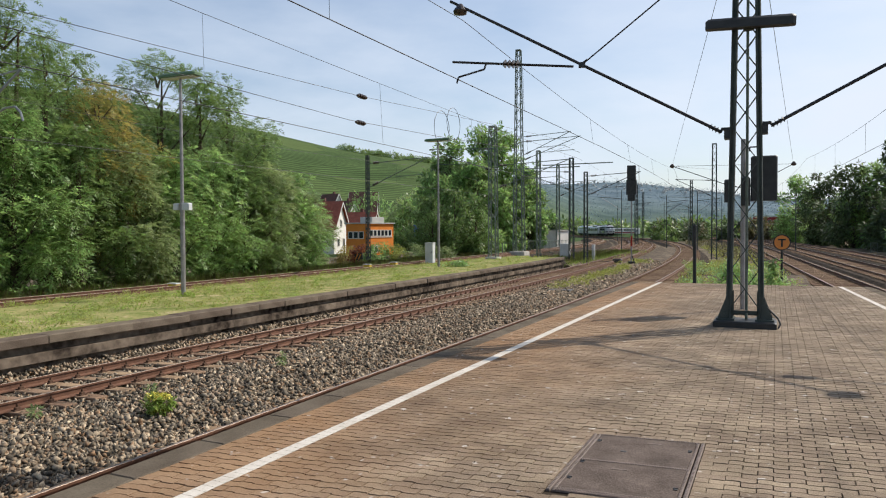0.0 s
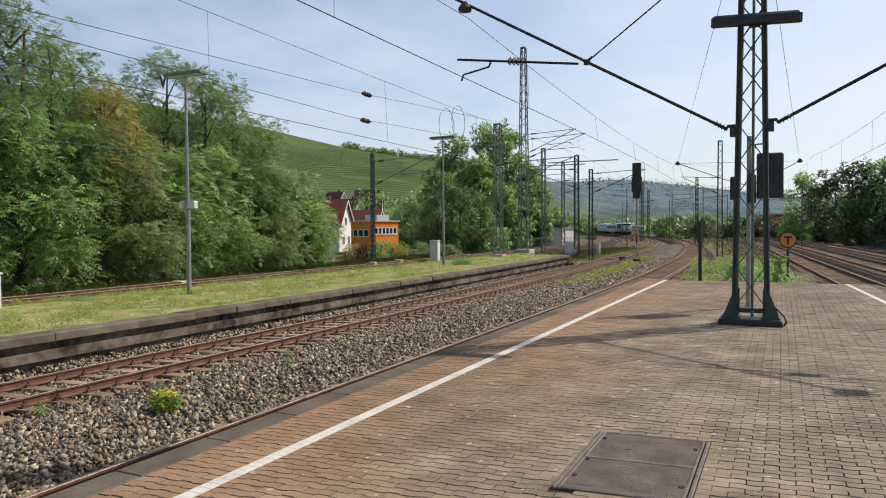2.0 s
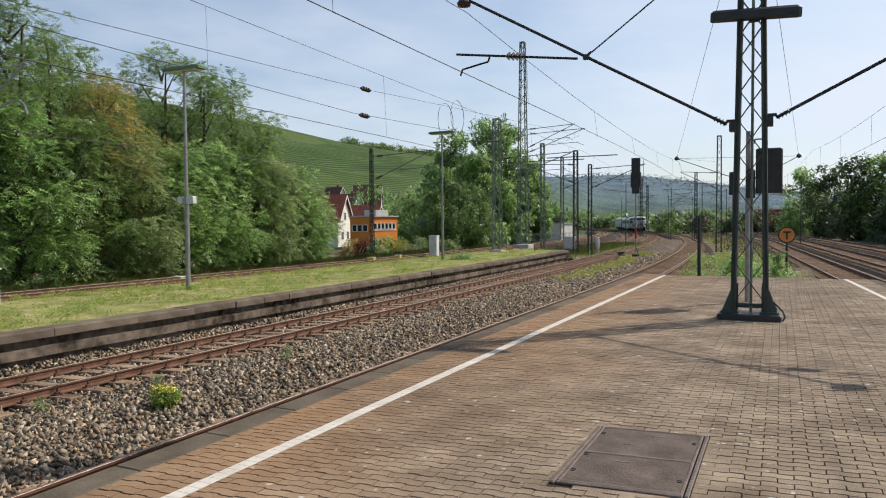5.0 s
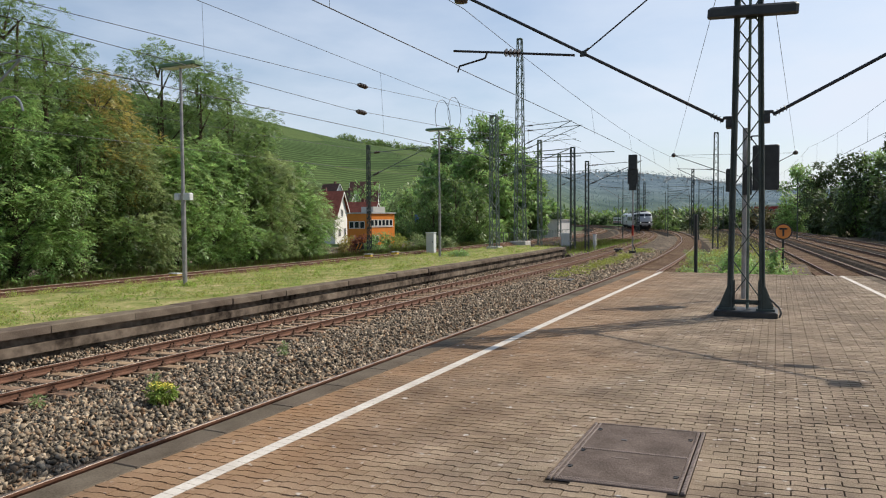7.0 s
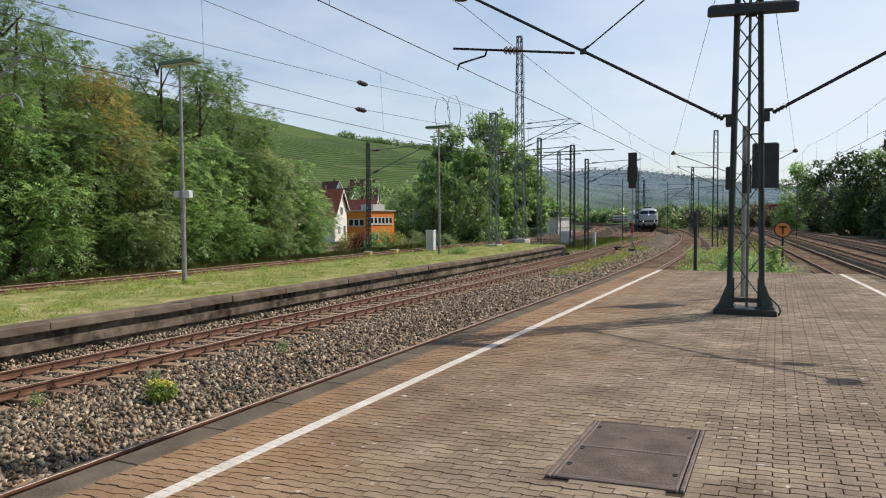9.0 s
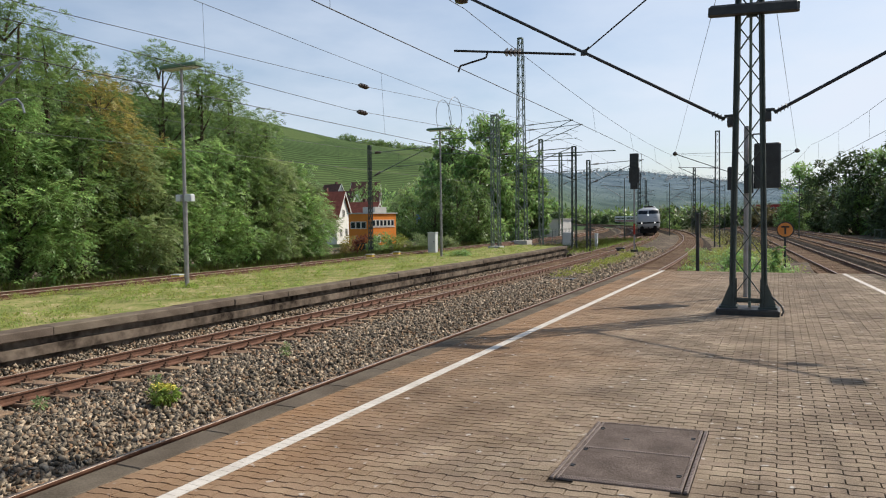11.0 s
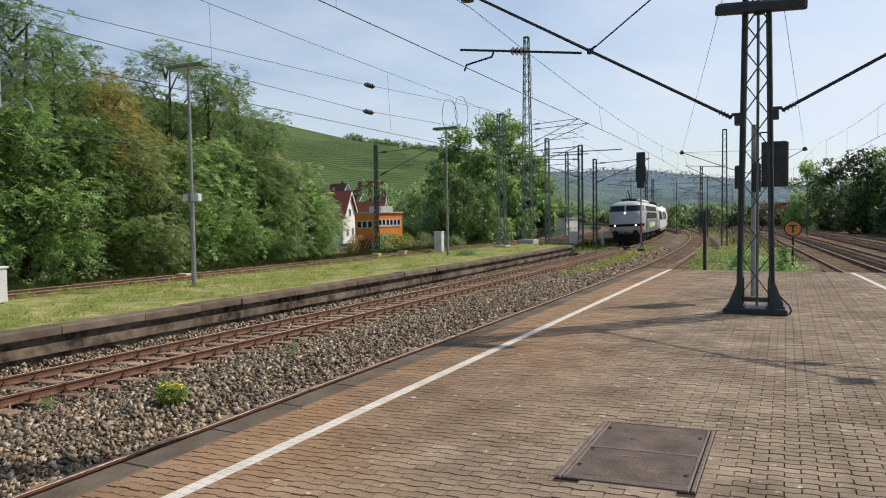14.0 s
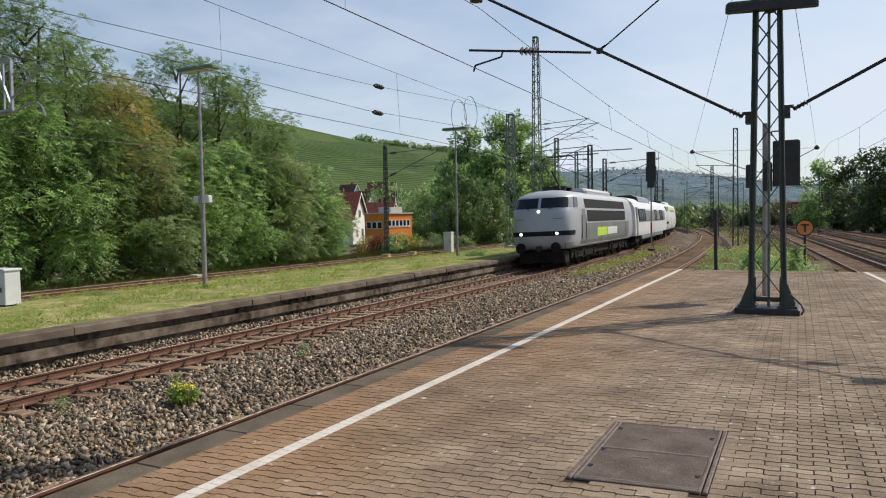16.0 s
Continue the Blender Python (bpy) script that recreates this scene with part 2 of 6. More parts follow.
# ---- geometry helpers ----
class Shape:
    """Vertices and faces gathered from simple solids."""

    def __init__(self):
        self.v, self.f = [], []

    def add(self, verts, faces):
        k = len(self.v)
        self.v += [tuple(p) for p in verts]
        self.f += [tuple(i + k for i in f) for f in faces]
        return self

    def box(self, c, s, m=None, chamfer=0.0):
        x, y, z = s[0] / 2, s[1] / 2, s[2] / 2
        c = Vector(c)
        if chamfer:
            k = min(chamfer, x * 0.9, y * 0.9, z * 0.9)
            low = [(-x, -y + k), (-x + k, -y), (x - k, -y), (x, -y + k), (x, y - k), (x - k, y), (-x + k, y), (-x, y - k)]
            top = [(a * (x - k) / x, b * (y - k) / y) for a, b in low]
            vs = [Vector((a, b, -z)) for a, b in low] + [Vector((a, b, z - k)) for a, b in low] + [Vector((a, b, z)) for a, b in top]
            fs = [tuple(range(7, -1, -1)), tuple(range(16, 24))]
            for r in (0, 8):
                fs += [(r + i, r + (i + 1) % 8, r + 8 + (i + 1) % 8, r + 8 + i) for i in range(8)]
        else:
            vs = [Vector((a, b, d)) for d in (-z, z) for b in (-y, y) for a in (-x, x)]
            fs = [(0, 2, 3, 1), (4, 5, 7, 6), (0, 1, 5, 4), (1, 3, 7, 5), (3, 2, 6, 7), (2, 0, 4, 6)]
        return self.add([c + (m @ p if m else p) for p in vs], fs)

    def beam(self, p, q, w, h=None, n=4, w2=None):
        """A bar from p to q; n sides (4: square w x h, more: round, w is the diameter)."""
        p, q = Vector(p), Vector(q)
        d = (q - p).normalized()
        side = d.cross(Vector((0, 0, 1)))
        side = side.normalized() if side.length > 1e-4 else Vector((1, 0, 0))
        up = side.cross(d)
        h = h or w
        w2 = w if w2 is None else w2
        if n == 4:
            ring = [(-.5, -.5), (.5, -.5), (.5, .5), (-.5, .5)]
        else:
            ring = [(math.cos(math.tau * i / n) / 2, math.sin(math.tau * i / n) / 2) for i in range(n)]
        vs = [p + side * a * w + up * b * h for a, b in ring] + [q + side * a * w2 + up * b * h * w2 / w for a, b in ring]
        fs = [(i, (i + 1) % n, n + (i + 1) % n, n + i) for i in range(n)] + [tuple(range(n - 1, -1, -1)), tuple(range(n, 2 * n))]
        return self.add(vs, fs)

    def tube(self, pts, r, n=6):
        for a, b in zip(pts, pts[1:]):
            self.beam(a, b, 2 * r, n=n)
        return self

    def lathe(self, c, rings, n=16, m=None):
        """rings: (radius, height) from the bottom up."""
        c = Vector(c)
        vs, fs = [], []
        for r, z in rings:
            for i in range(n):
                p = Vector((r * math.cos(math.tau * i / n), r * math.sin(math.tau * i / n), z))
                vs.append(c + (m @ p if m else p))
        for k in range(len(rings) - 1):
            fs += [(k * n + i, k * n + (i + 1) % n, k * n + n + (i + 1) % n, k * n + n + i) for i in range(n)]
        fs += [tuple(range(n - 1, -1, -1)), tuple(range((len(rings) - 1) * n, len(rings) * n))]
        return self.add(vs, fs)

    def sweep(self, profile, path):
        """profile: (across, up) points; path: (x, y, z, heading) stations, heading in radians to the left of +Y."""
        n = len(profile)
        vs = [(x + a * math.cos(t), y + a * math.sin(t), z + b) for x, y, z, t in path for a, b in profile]
        fs = [(k * n + i, k * n + (i + 1) % n, k * n + n + (i + 1) % n, k * n + n + i)
              for k in range(len(path) - 1) for i in range(n)]
        fs += [tuple(range(n - 1, -1, -1)), tuple(range((len(path) - 1) * n, len(path) * n))]
        return self.add(vs, fs)

    def mesh(self, name, mat, smooth=False):
        me = bpy.data.meshes.new(name)
        me.from_pydata(self.v, [], self.f)
        me.materials.append(mat)
        if smooth:
            me.polygons.foreach_set("use_smooth", [True] * len(me.polygons))
        me.update()
        return me


def part(name, shape, mat, parent=None, label="", smooth=False):
    me = shape if isinstance(shape, bpy.types.Mesh) else shape.mesh(name, mat, smooth)
    ob = new(name, me)
    if parent:
        ob.parent = parent
    return tagged(ob, label)


def thing(name, label, category, group="", kind="", at=None):
    ob = new(name)
    if at is not None:
        ob.matrix_basis = at
    return tagged(ob, label, category, group, kind)


def structure(name, shape, mat, label="", category="ground"):
    return tagged(part(name, shape, mat), label, category, kind="structure")


# ---- the railway's plan ----
RAIL_TOP = -0.96


def centre_line(x0, y0, bends, y_start, y_end, step, lean=0.0):
    """Stations (x, y, z, heading) of a track: straight to y0, then bends of (length, radius) to the left."""
    out, y = [], y_start
    while y < y0:
        out.append((x0 - math.tan(lean) * (y - y0), y, RAIL_TOP, lean))
        y += step
    x, y, t = x0, y0, lean
    for length, radius in bends:
        for _ in range(int(length / step)):
            out.append((x, y, RAIL_TOP, t))
            x, y, t = x - math.sin(t) * step, y + math.cos(t) * step, t + (step / radius if radius else 0)
            if y > y_end:
                return out
    return out


STEP = 0.63
HALF_GAUGE, CANT = 0.875, 0.032       # the bend's outer rail lies higher
TRACK_THREE = centre_line(-12.74, 13, [(112, 860), (46, 590), (90, 1150), (170, 620)], -6, 420, STEP)
TRACK_TWO = centre_line(-6.65, 25, [(130, 690), (200, 560)], -6, 330, STEP)
TRACK_ONE = centre_line(5.0, 20, [(80, 0), (200, 1500)], -6, 330, STEP, radians(4.0))
TRACK_RIGHT = [(x + 4.3, y, z, t) for x, y, z, t in TRACK_ONE]
TRACK_FAR_RIGHT = [(x + 8.7, y, z, t) for x, y, z, t in TRACK_ONE]
TRACK_FOUR = [(x, y, z + 0.53, t) for x, y, z, t in centre_line(-24.6, 30, [(60, 1100), (120, 420)], 0, 220, STEP)]
TRACK_SIX = [(x - 4.4 * math.cos(t), y - 4.4 * math.sin(t), z, t) for x, y, z, t in TRACK_THREE if 72 < y < 215]
TRACK_FIVE = centre_line(-18.6, 62, [(40, -700), (120, 420)], 62, 220, STEP, radians(6))

RAIL_PROFILE = [(-.07, -.17), (.07, -.17), (.07, -.15), (.012, -.125), (.012, -.045), (.036, -.035), (.036, -.004),
                (-.036, -.004), (-.036, -.035), (-.012, -.045), (-.012, -.125), (-.07, -.15)]
HEAD_PROFILE = [(-.028, -.004), (.028, -.004), (.024, 0), (-.024, 0)]


def sleeper_mesh(name):
    s = Shape().box((0, 0, -.23), (3.02, .28, .13), chamfer=.015)
    return s.mesh(name, SLEEPER)


def clip_mesh(name):
    s = Shape().box((0, 0, 0.0), (.33, .15, .02), chamfer=.005)
    for a in (-.11, .11):
        s.box((a, 0, .03), (.07, .10, .05), chamfer=.015)
        s.beam((a, 0, .04), (a, 0, .1), .035, n=6)
    return s.mesh(name, IRON)


SLEEPER_MESH, CLIP_MESH = sleeper_mesh("sleeper"), clip_mesh("rail_clip")


def railway(name, line, label, near=0, far_sleepers=True, head=None):
    """A track: two rails, and its sleepers; the nearest ones are pieces of their own."""
    top = thing(name, label, "railway track", "tracks", "structure")
    for side in (-HALF_GAUGE, HALF_GAUGE):
        path = [(x + side * math.cos(t), y + side * math.sin(t), z + side * CANT, t) for x, y, z, t in line]
        rail = part("rail", Shape().sweep(RAIL_PROFILE, path), RAIL, top, "rusty brown steel rail")
        part("running_surface", Shape().sweep(HEAD_PROFILE, path), head or TREAD, rail, "worn grey top of the rail")
    rest = Shape()
    for i, (x, y, z, t) in enumerate(line):
        m = Matrix.Translation((x, y, z)) @ Matrix.Rotation(t, 4, 'Z') @ Matrix.Rotation(-math.atan(CANT), 4, 'Y')
        if i < near:
            ob = part("sleeper", SLEEPER_MESH, None, top)
            ob.matrix_basis = m
            for side in (-HALF_GAUGE, HALF_GAUGE):
                c = part("rail_clip", CLIP_MESH, None, ob)
                c.matrix_basis = Matrix.Translation((side, 0, -.155))
        elif far_sleepers:
            rest.box((x, y, z - .23), (3.02, .28, .13), Matrix.Rotation(t, 3, 'Z'))
            for side in (-HALF_GAUGE, HALF_GAUGE):
                for a in (-.1, .1):
                    rest.box((x + (side + a) * math.cos(t), y + (side + a) * math.sin(t), z - .13), (.07, .1, .06))
    if rest.v:
        tagged(part("sleepers", rest, SLEEPER, top), kind="stuff")
    return top


def bed(name, line, label, half=1.85, mat=None):
    prof = [(-half - .9, -.95), (half + .9, -.95), (half, -.27), (half - .5, -.235), (-half + .5, -.235), (-half, -.27)]
    return structure(name, Shape().sweep(prof, line), mat or BED, label, "ballast")


# ---- ground ----
def ground_height(x, y):
    """The land: flat by the railway, vineyard slope to the left behind the village, far ridge ahead."""
    d = math.hypot(x, y)
    z = -1.75
    if d < 170:
        return z
    a = math.degrees(math.atan2(-x, y))      # bearing to the left of the tracks
    # ridge height over the eye's level as the tangent of its angle
    pts = [(-60, .03), (-20, .03), (0, .0355), (5, .0506), (11, .0644), (17, .0624), (25.2, .09), (32, .107), (39.8, .138), (48.7, .165), (60, .18), (120, .1), (180, .03)]
    r = pts[-1][1]
    for (a0, r0), (a1, r1) in zip(pts, pts[1:]):
        if a0 <= a <= a1:
            k = (a - a0) / (a1 - a0)
            r = r0 + (r1 - r0) * k
            break
    if a < -60:
        r = .03
    near, far = (330, 950)
    if a < 22:
        k = min(1, max(0, (22 - a) / 9))
        near, far = 330 + 650 * k, 950 + 1500 * k
    k = min(1, max(0, (d - near) / (far - near)))
    k = k * k * (3 - 2 * k) * .55 + k * .45
    return z + k * (r * far + 3.7) + (noise.noise((x * .004, y * .004, 0)) * 10 * k * (1 - k) * 4 * min(1, d / 900))


def build_ground():
    rad = [0, 30, 60, 100, 140, 170] + [170 + 25 * i for i in range(1, 60)] + [1700, 1800, 2000, 2200, 2400, 2450, 2700, 3200, 4000]
    n = 240
    vs, fs = [], []
    for r in rad:
        for i in range(n):
            a = math.tau * i / n
            x, y = r * math.sin(a), r * math.cos(a)
            vs.append((x, y, ground_height(x, y)))
    for k in range(len(rad) - 1):
        fs += [(k * n + i, k * n + (i + 1) % n, k * n + n + (i + 1) % n, k * n + n + i) for i in range(n)]
    me = bpy.data.meshes.new("ground")
    me.from_pydata(vs, [], fs)
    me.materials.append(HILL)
    me.polygons.foreach_set("use_smooth", [True] * len(me.polygons))
    ob = new("ground", me)
    return tagged(ob, "green valley floor rising to vineyard slopes and a wooded ridge", "ground", kind="structure")


def hill_material():
    m = material("vineyard_hill", (0.04, 0.078, 0.026), (0.105, 0.17, 0.06), 0.02, 0.95, bump=0, fine=0.5)
    n, l = m.node_tree.nodes, m.node_tree.links
    b = n["Principled BSDF"]
    old = b.inputs["Base Color"].links[0].from_socket
    # rows of vines, paths between the plots, and hazed woods on the far ridge
    tc = n.new("ShaderNodeTexCoord")
    plots = n.new("ShaderNodeTexVoronoi")
    plots.inputs["Scale"].default_value = 0.011
    l.new(tc.outputs["Object"], plots.inputs["Vector"])
    turn = n.new("ShaderNodeVectorRotate")
    turn.rotation_type = 'Z_AXIS'
    ang = n.new("ShaderNodeMath")
    ang.operation = 'MULTIPLY_ADD'
    ang.inputs[1].default_value, ang.inputs[2].default_value = 0.9, 0.2
    sep = n.new("ShaderNodeSeparateColor")
    l.new(plots.outputs["Color"], sep.inputs["Color"])
    l.new(sep.outputs["Red"], ang.inputs[0])
    l.new(tc.outputs["Object"], turn.inputs["Vector"])
    l.new(ang.outputs[0], turn.inputs["Angle"])
    rows = n.new("ShaderNodeTexWave")
    rows.inputs["Scale"].default_value = 0.035
    rows.inputs["Distortion"].default_value = 0.3
    l.new(turn.outputs["Vector"], rows.inputs["Vector"])
    mul = n.new("ShaderNodeMix")
    mul.data_type, mul.blend_type = 'RGBA', 'MULTIPLY'
    mul.inputs["Factor"].default_value = 0.7
    l.new(old, mul.inputs["A"])
    l.new(rows.outputs["Color"], mul.inputs["B"])
    tint = n.new("ShaderNodeMix")
    tint.data_type, tint.blend_type = 'RGBA', 'MIX'
    tint.inputs["B"].default_value = (0.16, 0.2, 0.07, 1)
    gate = n.new("ShaderNodeMath")
    gate.operation = 'MULTIPLY'
    gate.inputs[1].default_value = 0.4
    l.new(sep.outputs["Green"], gate.inputs[0])
    l.new(gate.outputs[0], tint.inputs["Factor"])
    l.new(mul.outputs["Result"], tint.inputs["A"])
    # far ridge: woods, with distance haze painted into their blue-green colours
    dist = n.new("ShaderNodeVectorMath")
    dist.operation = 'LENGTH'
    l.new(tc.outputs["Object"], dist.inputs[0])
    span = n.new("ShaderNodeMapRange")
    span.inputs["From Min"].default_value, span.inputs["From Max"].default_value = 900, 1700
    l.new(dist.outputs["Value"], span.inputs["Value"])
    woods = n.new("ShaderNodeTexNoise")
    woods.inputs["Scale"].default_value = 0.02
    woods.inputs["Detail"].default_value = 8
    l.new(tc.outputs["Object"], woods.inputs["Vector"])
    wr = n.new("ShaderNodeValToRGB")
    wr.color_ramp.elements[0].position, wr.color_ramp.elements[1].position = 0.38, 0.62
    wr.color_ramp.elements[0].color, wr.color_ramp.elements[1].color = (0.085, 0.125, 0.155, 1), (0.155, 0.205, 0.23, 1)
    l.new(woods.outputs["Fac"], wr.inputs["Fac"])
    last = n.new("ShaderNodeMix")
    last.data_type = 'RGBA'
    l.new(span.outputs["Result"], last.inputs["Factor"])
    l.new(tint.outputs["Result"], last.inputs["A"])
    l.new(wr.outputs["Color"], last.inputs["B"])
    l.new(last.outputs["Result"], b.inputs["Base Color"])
    return m


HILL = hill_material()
build_ground()
structure("yard_ground", Shape().box((0, 140, -1.72), (110, 330, .04)), YARD, "brown gravel ground between the tracks")
for nm, line, lab in (("ballast_bed_three", TRACK_THREE, "grey broken-stone ballast under the middle track"),
                      ("ballast_bed_two", TRACK_TWO, "dark brown ballast along the platform track"),
                      ("ballast_bed_one", TRACK_ONE, "dark ballast under the track past the platform"),
                      ("ballast_bed_right", TRACK_RIGHT, "dark ballast under the outer tracks"),
                      ("ballast_bed_far_right", TRACK_FAR_RIGHT, "dark ballast under the outermost track"),
                      ("ballast_bed_four", TRACK_FOUR[112:], "dark ballast under the siding behind"),
                      ("ballast_bed_six", TRACK_SIX, "ballast under the loop track"),
                      ("ballast_bed_five", TRACK_FIVE, "ballast under the siding")):
    bed(nm, line, lab, mat=BED_DARK if 'dark' in lab else None)
# the ballast shoulder heaped between the two left tracks
heap = [(-2.6, -.9), (2.3, -.9), (1.6, -.2), (.3, -.02), (-1.4, -.19), (-2.2, -.26)]
structure("ballast_heap", Shape().sweep(heap, [((a[0] + b[0]) / 2 + .2, (a[1] + b[1]) / 2, RAIL_TOP, a[3]) for a, b in zip(TRACK_TWO, TRACK_THREE)][:210]),
          BED, "heaped grey ballast between the tracks", "ballast")

railway("track_three", TRACK_THREE, "rusty rails on weathered wooden sleepers in ballast", near=75)
railway("track_two", TRACK_TWO, "rails with dark sleepers along the paved platform", near=0)
railway("track_one", TRACK_ONE, "rails in dark ballast past the platform's far side")
railway("track_right", TRACK_RIGHT, "outer rails in dark ballast before trees")
railway("track_far_right", TRACK_FAR_RIGHT, "outermost rails in dark ballast before trees")
railway("track_four", TRACK_FOUR, "rusty overgrown siding behind the grassy platform", head=LIT_HEAD)
railway("track_six", TRACK_SIX, "loop track beside the middle track past the old platform")
railway("track_five", TRACK_FIVE, "siding branching off behind the old platform's end")

# ---- the paved platform ----
EDGE_L, END_Y = -4.87, 27.0
SKEW = 0.085                    # the paving's courses run a little askew
COVER_Y = 5.16


def right_edge(y):
    return 3.45 - .07 * (y - 20)


plat = Shape()
ys = [-8, 0, 8, 14, 20, END_Y]
ring = [(EDGE_L + .02, y) for y in ys] + [(right_edge(y) - .02, y) for y in reversed(ys)]
k = len(ring)
plat.add([(x, y, -.014) for x, y in ring] + [(x, y, -1.7) for x, y in ring],
         [tuple(range(k)), tuple(range(2 * k - 1, k - 1, -1))] + [(i, k + i, k + (i + 1) % k, (i + 1) % k) for i in range(k)])
platform = structure("platform", plat, JOINT, "paved station platform with sanded joints and concrete edge", "platform")


# ---- the old grassy platform ----
def old_platform():
    top = thing("old_platform", "disused island platform overgrown with grass, stone edge", "platform", kind="structure")
    line = [(x - 1.72, y, 0, t) for x, y, z, t in TRACK_THREE if y < 57.5]
    n = len(line)
    fill = Shape()
    vs = []
    for i, (x, y, z, t) in enumerate(line):
        w = -22.4 - max(0, y - 30) ** 2 / 2200
        vs += [(x - .5, y, -.3), (x - .5, y, -1.7), (w, y, -.45), (w, y, -1.7)]
    fs = []
    for i in range(n - 1):
        a, b = 4 * i, 4 * i + 4
        fs += [(a, b, b + 2, a + 2), (a, a + 1, b + 1, b), (a + 2, b + 2, b + 3, a + 3)]
    fs += [(0, 2, 3, 1), (4 * n - 4, 4 * n - 3, 4 * n - 1, 4 * n - 2)]
    part("earth_fill", fill.add(vs, fs), TURF, top, "dry sandy turf")
    part("edge_wall", Shape().sweep([(-.52, -1.7), (-.17, -1.7), (-.17, -.9), (-.03, -.88), (-.03, -.67), (-.16, -.65), (-.16, -.31), (-.52, -.31)], line), OLDWALL, top, "stained dark concrete wall under the edge")
    # coping blocks, one by one
    rnd = random.Random(4)
    i = 0
    blocks = [Shape().box((-.22, 0, -.09), (.56, le - .012, .18), chamfer=.018).mesh("edge_stone", OLDSTONE) for le in (1.26, 1.89, 2.52)]
    while i < n - 5:
        j = rnd.choice((2, 2, 3, 3, 4))
        x, y, z, t = line[i]
        x2, y2 = line[min(i + j, n - 1)][:2]
        ob = part("edge_stone", blocks[j - 2], None, top)
        ob.matrix_basis = Matrix.Translation(((x + x2) / 2 + rnd.uniform(-.015, .015), (y + y2) / 2, -.29 + rnd.uniform(-.012, .012))) @ Matrix.Rotation(t + rnd.uniform(-.006, .006), 4, 'Z')
        i += j
    return top


old_platform()
# overgrown embankment carrying the siding behind the old platform
bank = [(-4.5, -1.3), (2.6, -1.3), (2.35, -.22), (-1.6, -.22)]
structure("siding_bank", Shape().sweep(bank, TRACK_FOUR[:112]), TURF, "weedy earth bank under the siding")


# ---- trees and plants ----
LEAF = material("leaf_green", (0.11, 0.205, 0.06), (0.31, 0.425, 0.14), 0.25, 0.45, bump=0, fine=2, each=0.5, leaf=0.5, spread=0.18)
LEAF_DARK = material("leaf_dark", (0.07, 0.125, 0.033), (0.19, 0.27, 0.08), 0.25, 0.45, bump=0, fine=2, each=0.45, leaf=0.45)
# dark leaf copy with the shade of backlit crowns painted in
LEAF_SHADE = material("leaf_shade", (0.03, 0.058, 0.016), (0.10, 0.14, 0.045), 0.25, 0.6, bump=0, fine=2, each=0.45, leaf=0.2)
LEAF_LIGHT = material("leaf_light", (0.15, 0.20, 0.075), (0.30, 0.36, 0.15), 0.3, 0.5, bump=0, fine=2, each=0.35, leaf=0.4)
LEAF_RUST = material("leaf_rust", (0.2, 0.165, 0.035), (0.36, 0.3, 0.085), 0.3, 0.6, bump=0, fine=2, each=0.4, leaf=0.4)
LEAF_YELLOW = material("leaf_yellow", (0.17, 0.20, 0.035), (0.33, 0.34, 0.07), 0.4, 0.6, bump=0, fine=2, each=0.35, leaf=0.4)
LEAF_DULL = material("leaf_dull", (0.075, 0.07, 0.03), (0.17, 0.15, 0.065), 0.3, 0.7, bump=0, fine=2, each=0.4, leaf=0.25)
LEAF_RED = material("leaf_red", (0.12, 0.03, 0.016), (0.24, 0.075, 0.035), 0.4, 0.6, bump=0, fine=2, each=0.35, leaf=0.35)
FLOWER = material("flower_yellow", (0.55, 0.48, 0.06), (0.78, 0.7, 0.16), 4, 0.7, bump=0, each=0.15)


def leaves(rng, centres, radii, count, size, mat, name="crown", flat=0.75, narrow=0.36, droop=0.25):
    """Kite-shaped leaf sprays scattered round clump centres, denser on the outside of each clump."""
    c = np.asarray(centres, float)
    r = np.asarray(radii, float)
    which = rng.choice(len(c), count, p=r ** 2 / (r ** 2).sum())
    d = rng.normal(size=(count, 3))
    d /= np.linalg.norm(d, axis=1)[:, None]
    rad = r[which] * rng.uniform(0.35, 1.0, count) ** 0.6
    pos = c[which] + d * rad[:, None] * np.array([1, 1, flat])
    along = d + rng.normal(size=(count, 3)) * 0.6 + np.array([0, 0, -droop])
    along /= np.linalg.norm(along, axis=1)[:, None]
    up = rng.normal(size=(count, 3)) * 0.55 + np.array([0, 0, 1.0]) + d * 0.4
    side = np.cross(along, up)
    side /= np.linalg.norm(side, axis=1)[:, None] + 1e-9
    nrm = np.cross(side, along)
    s = (size * rng.uniform(0.6, 1.35, count))[:, None]
    v = np.empty((count, 4, 3))
    v[:, 0] = pos
    v[:, 1] = pos + along * s * 0.5 + side * s * narrow * 0.5 - nrm * s * 0.06
    v[:, 2] = pos + along * s - nrm * s * 0.16
    v[:, 3] = pos + along * s * 0.5 - side * s * narrow * 0.5 - nrm * s * 0.06
    return quads(name, v.reshape(-1, 3), mat)


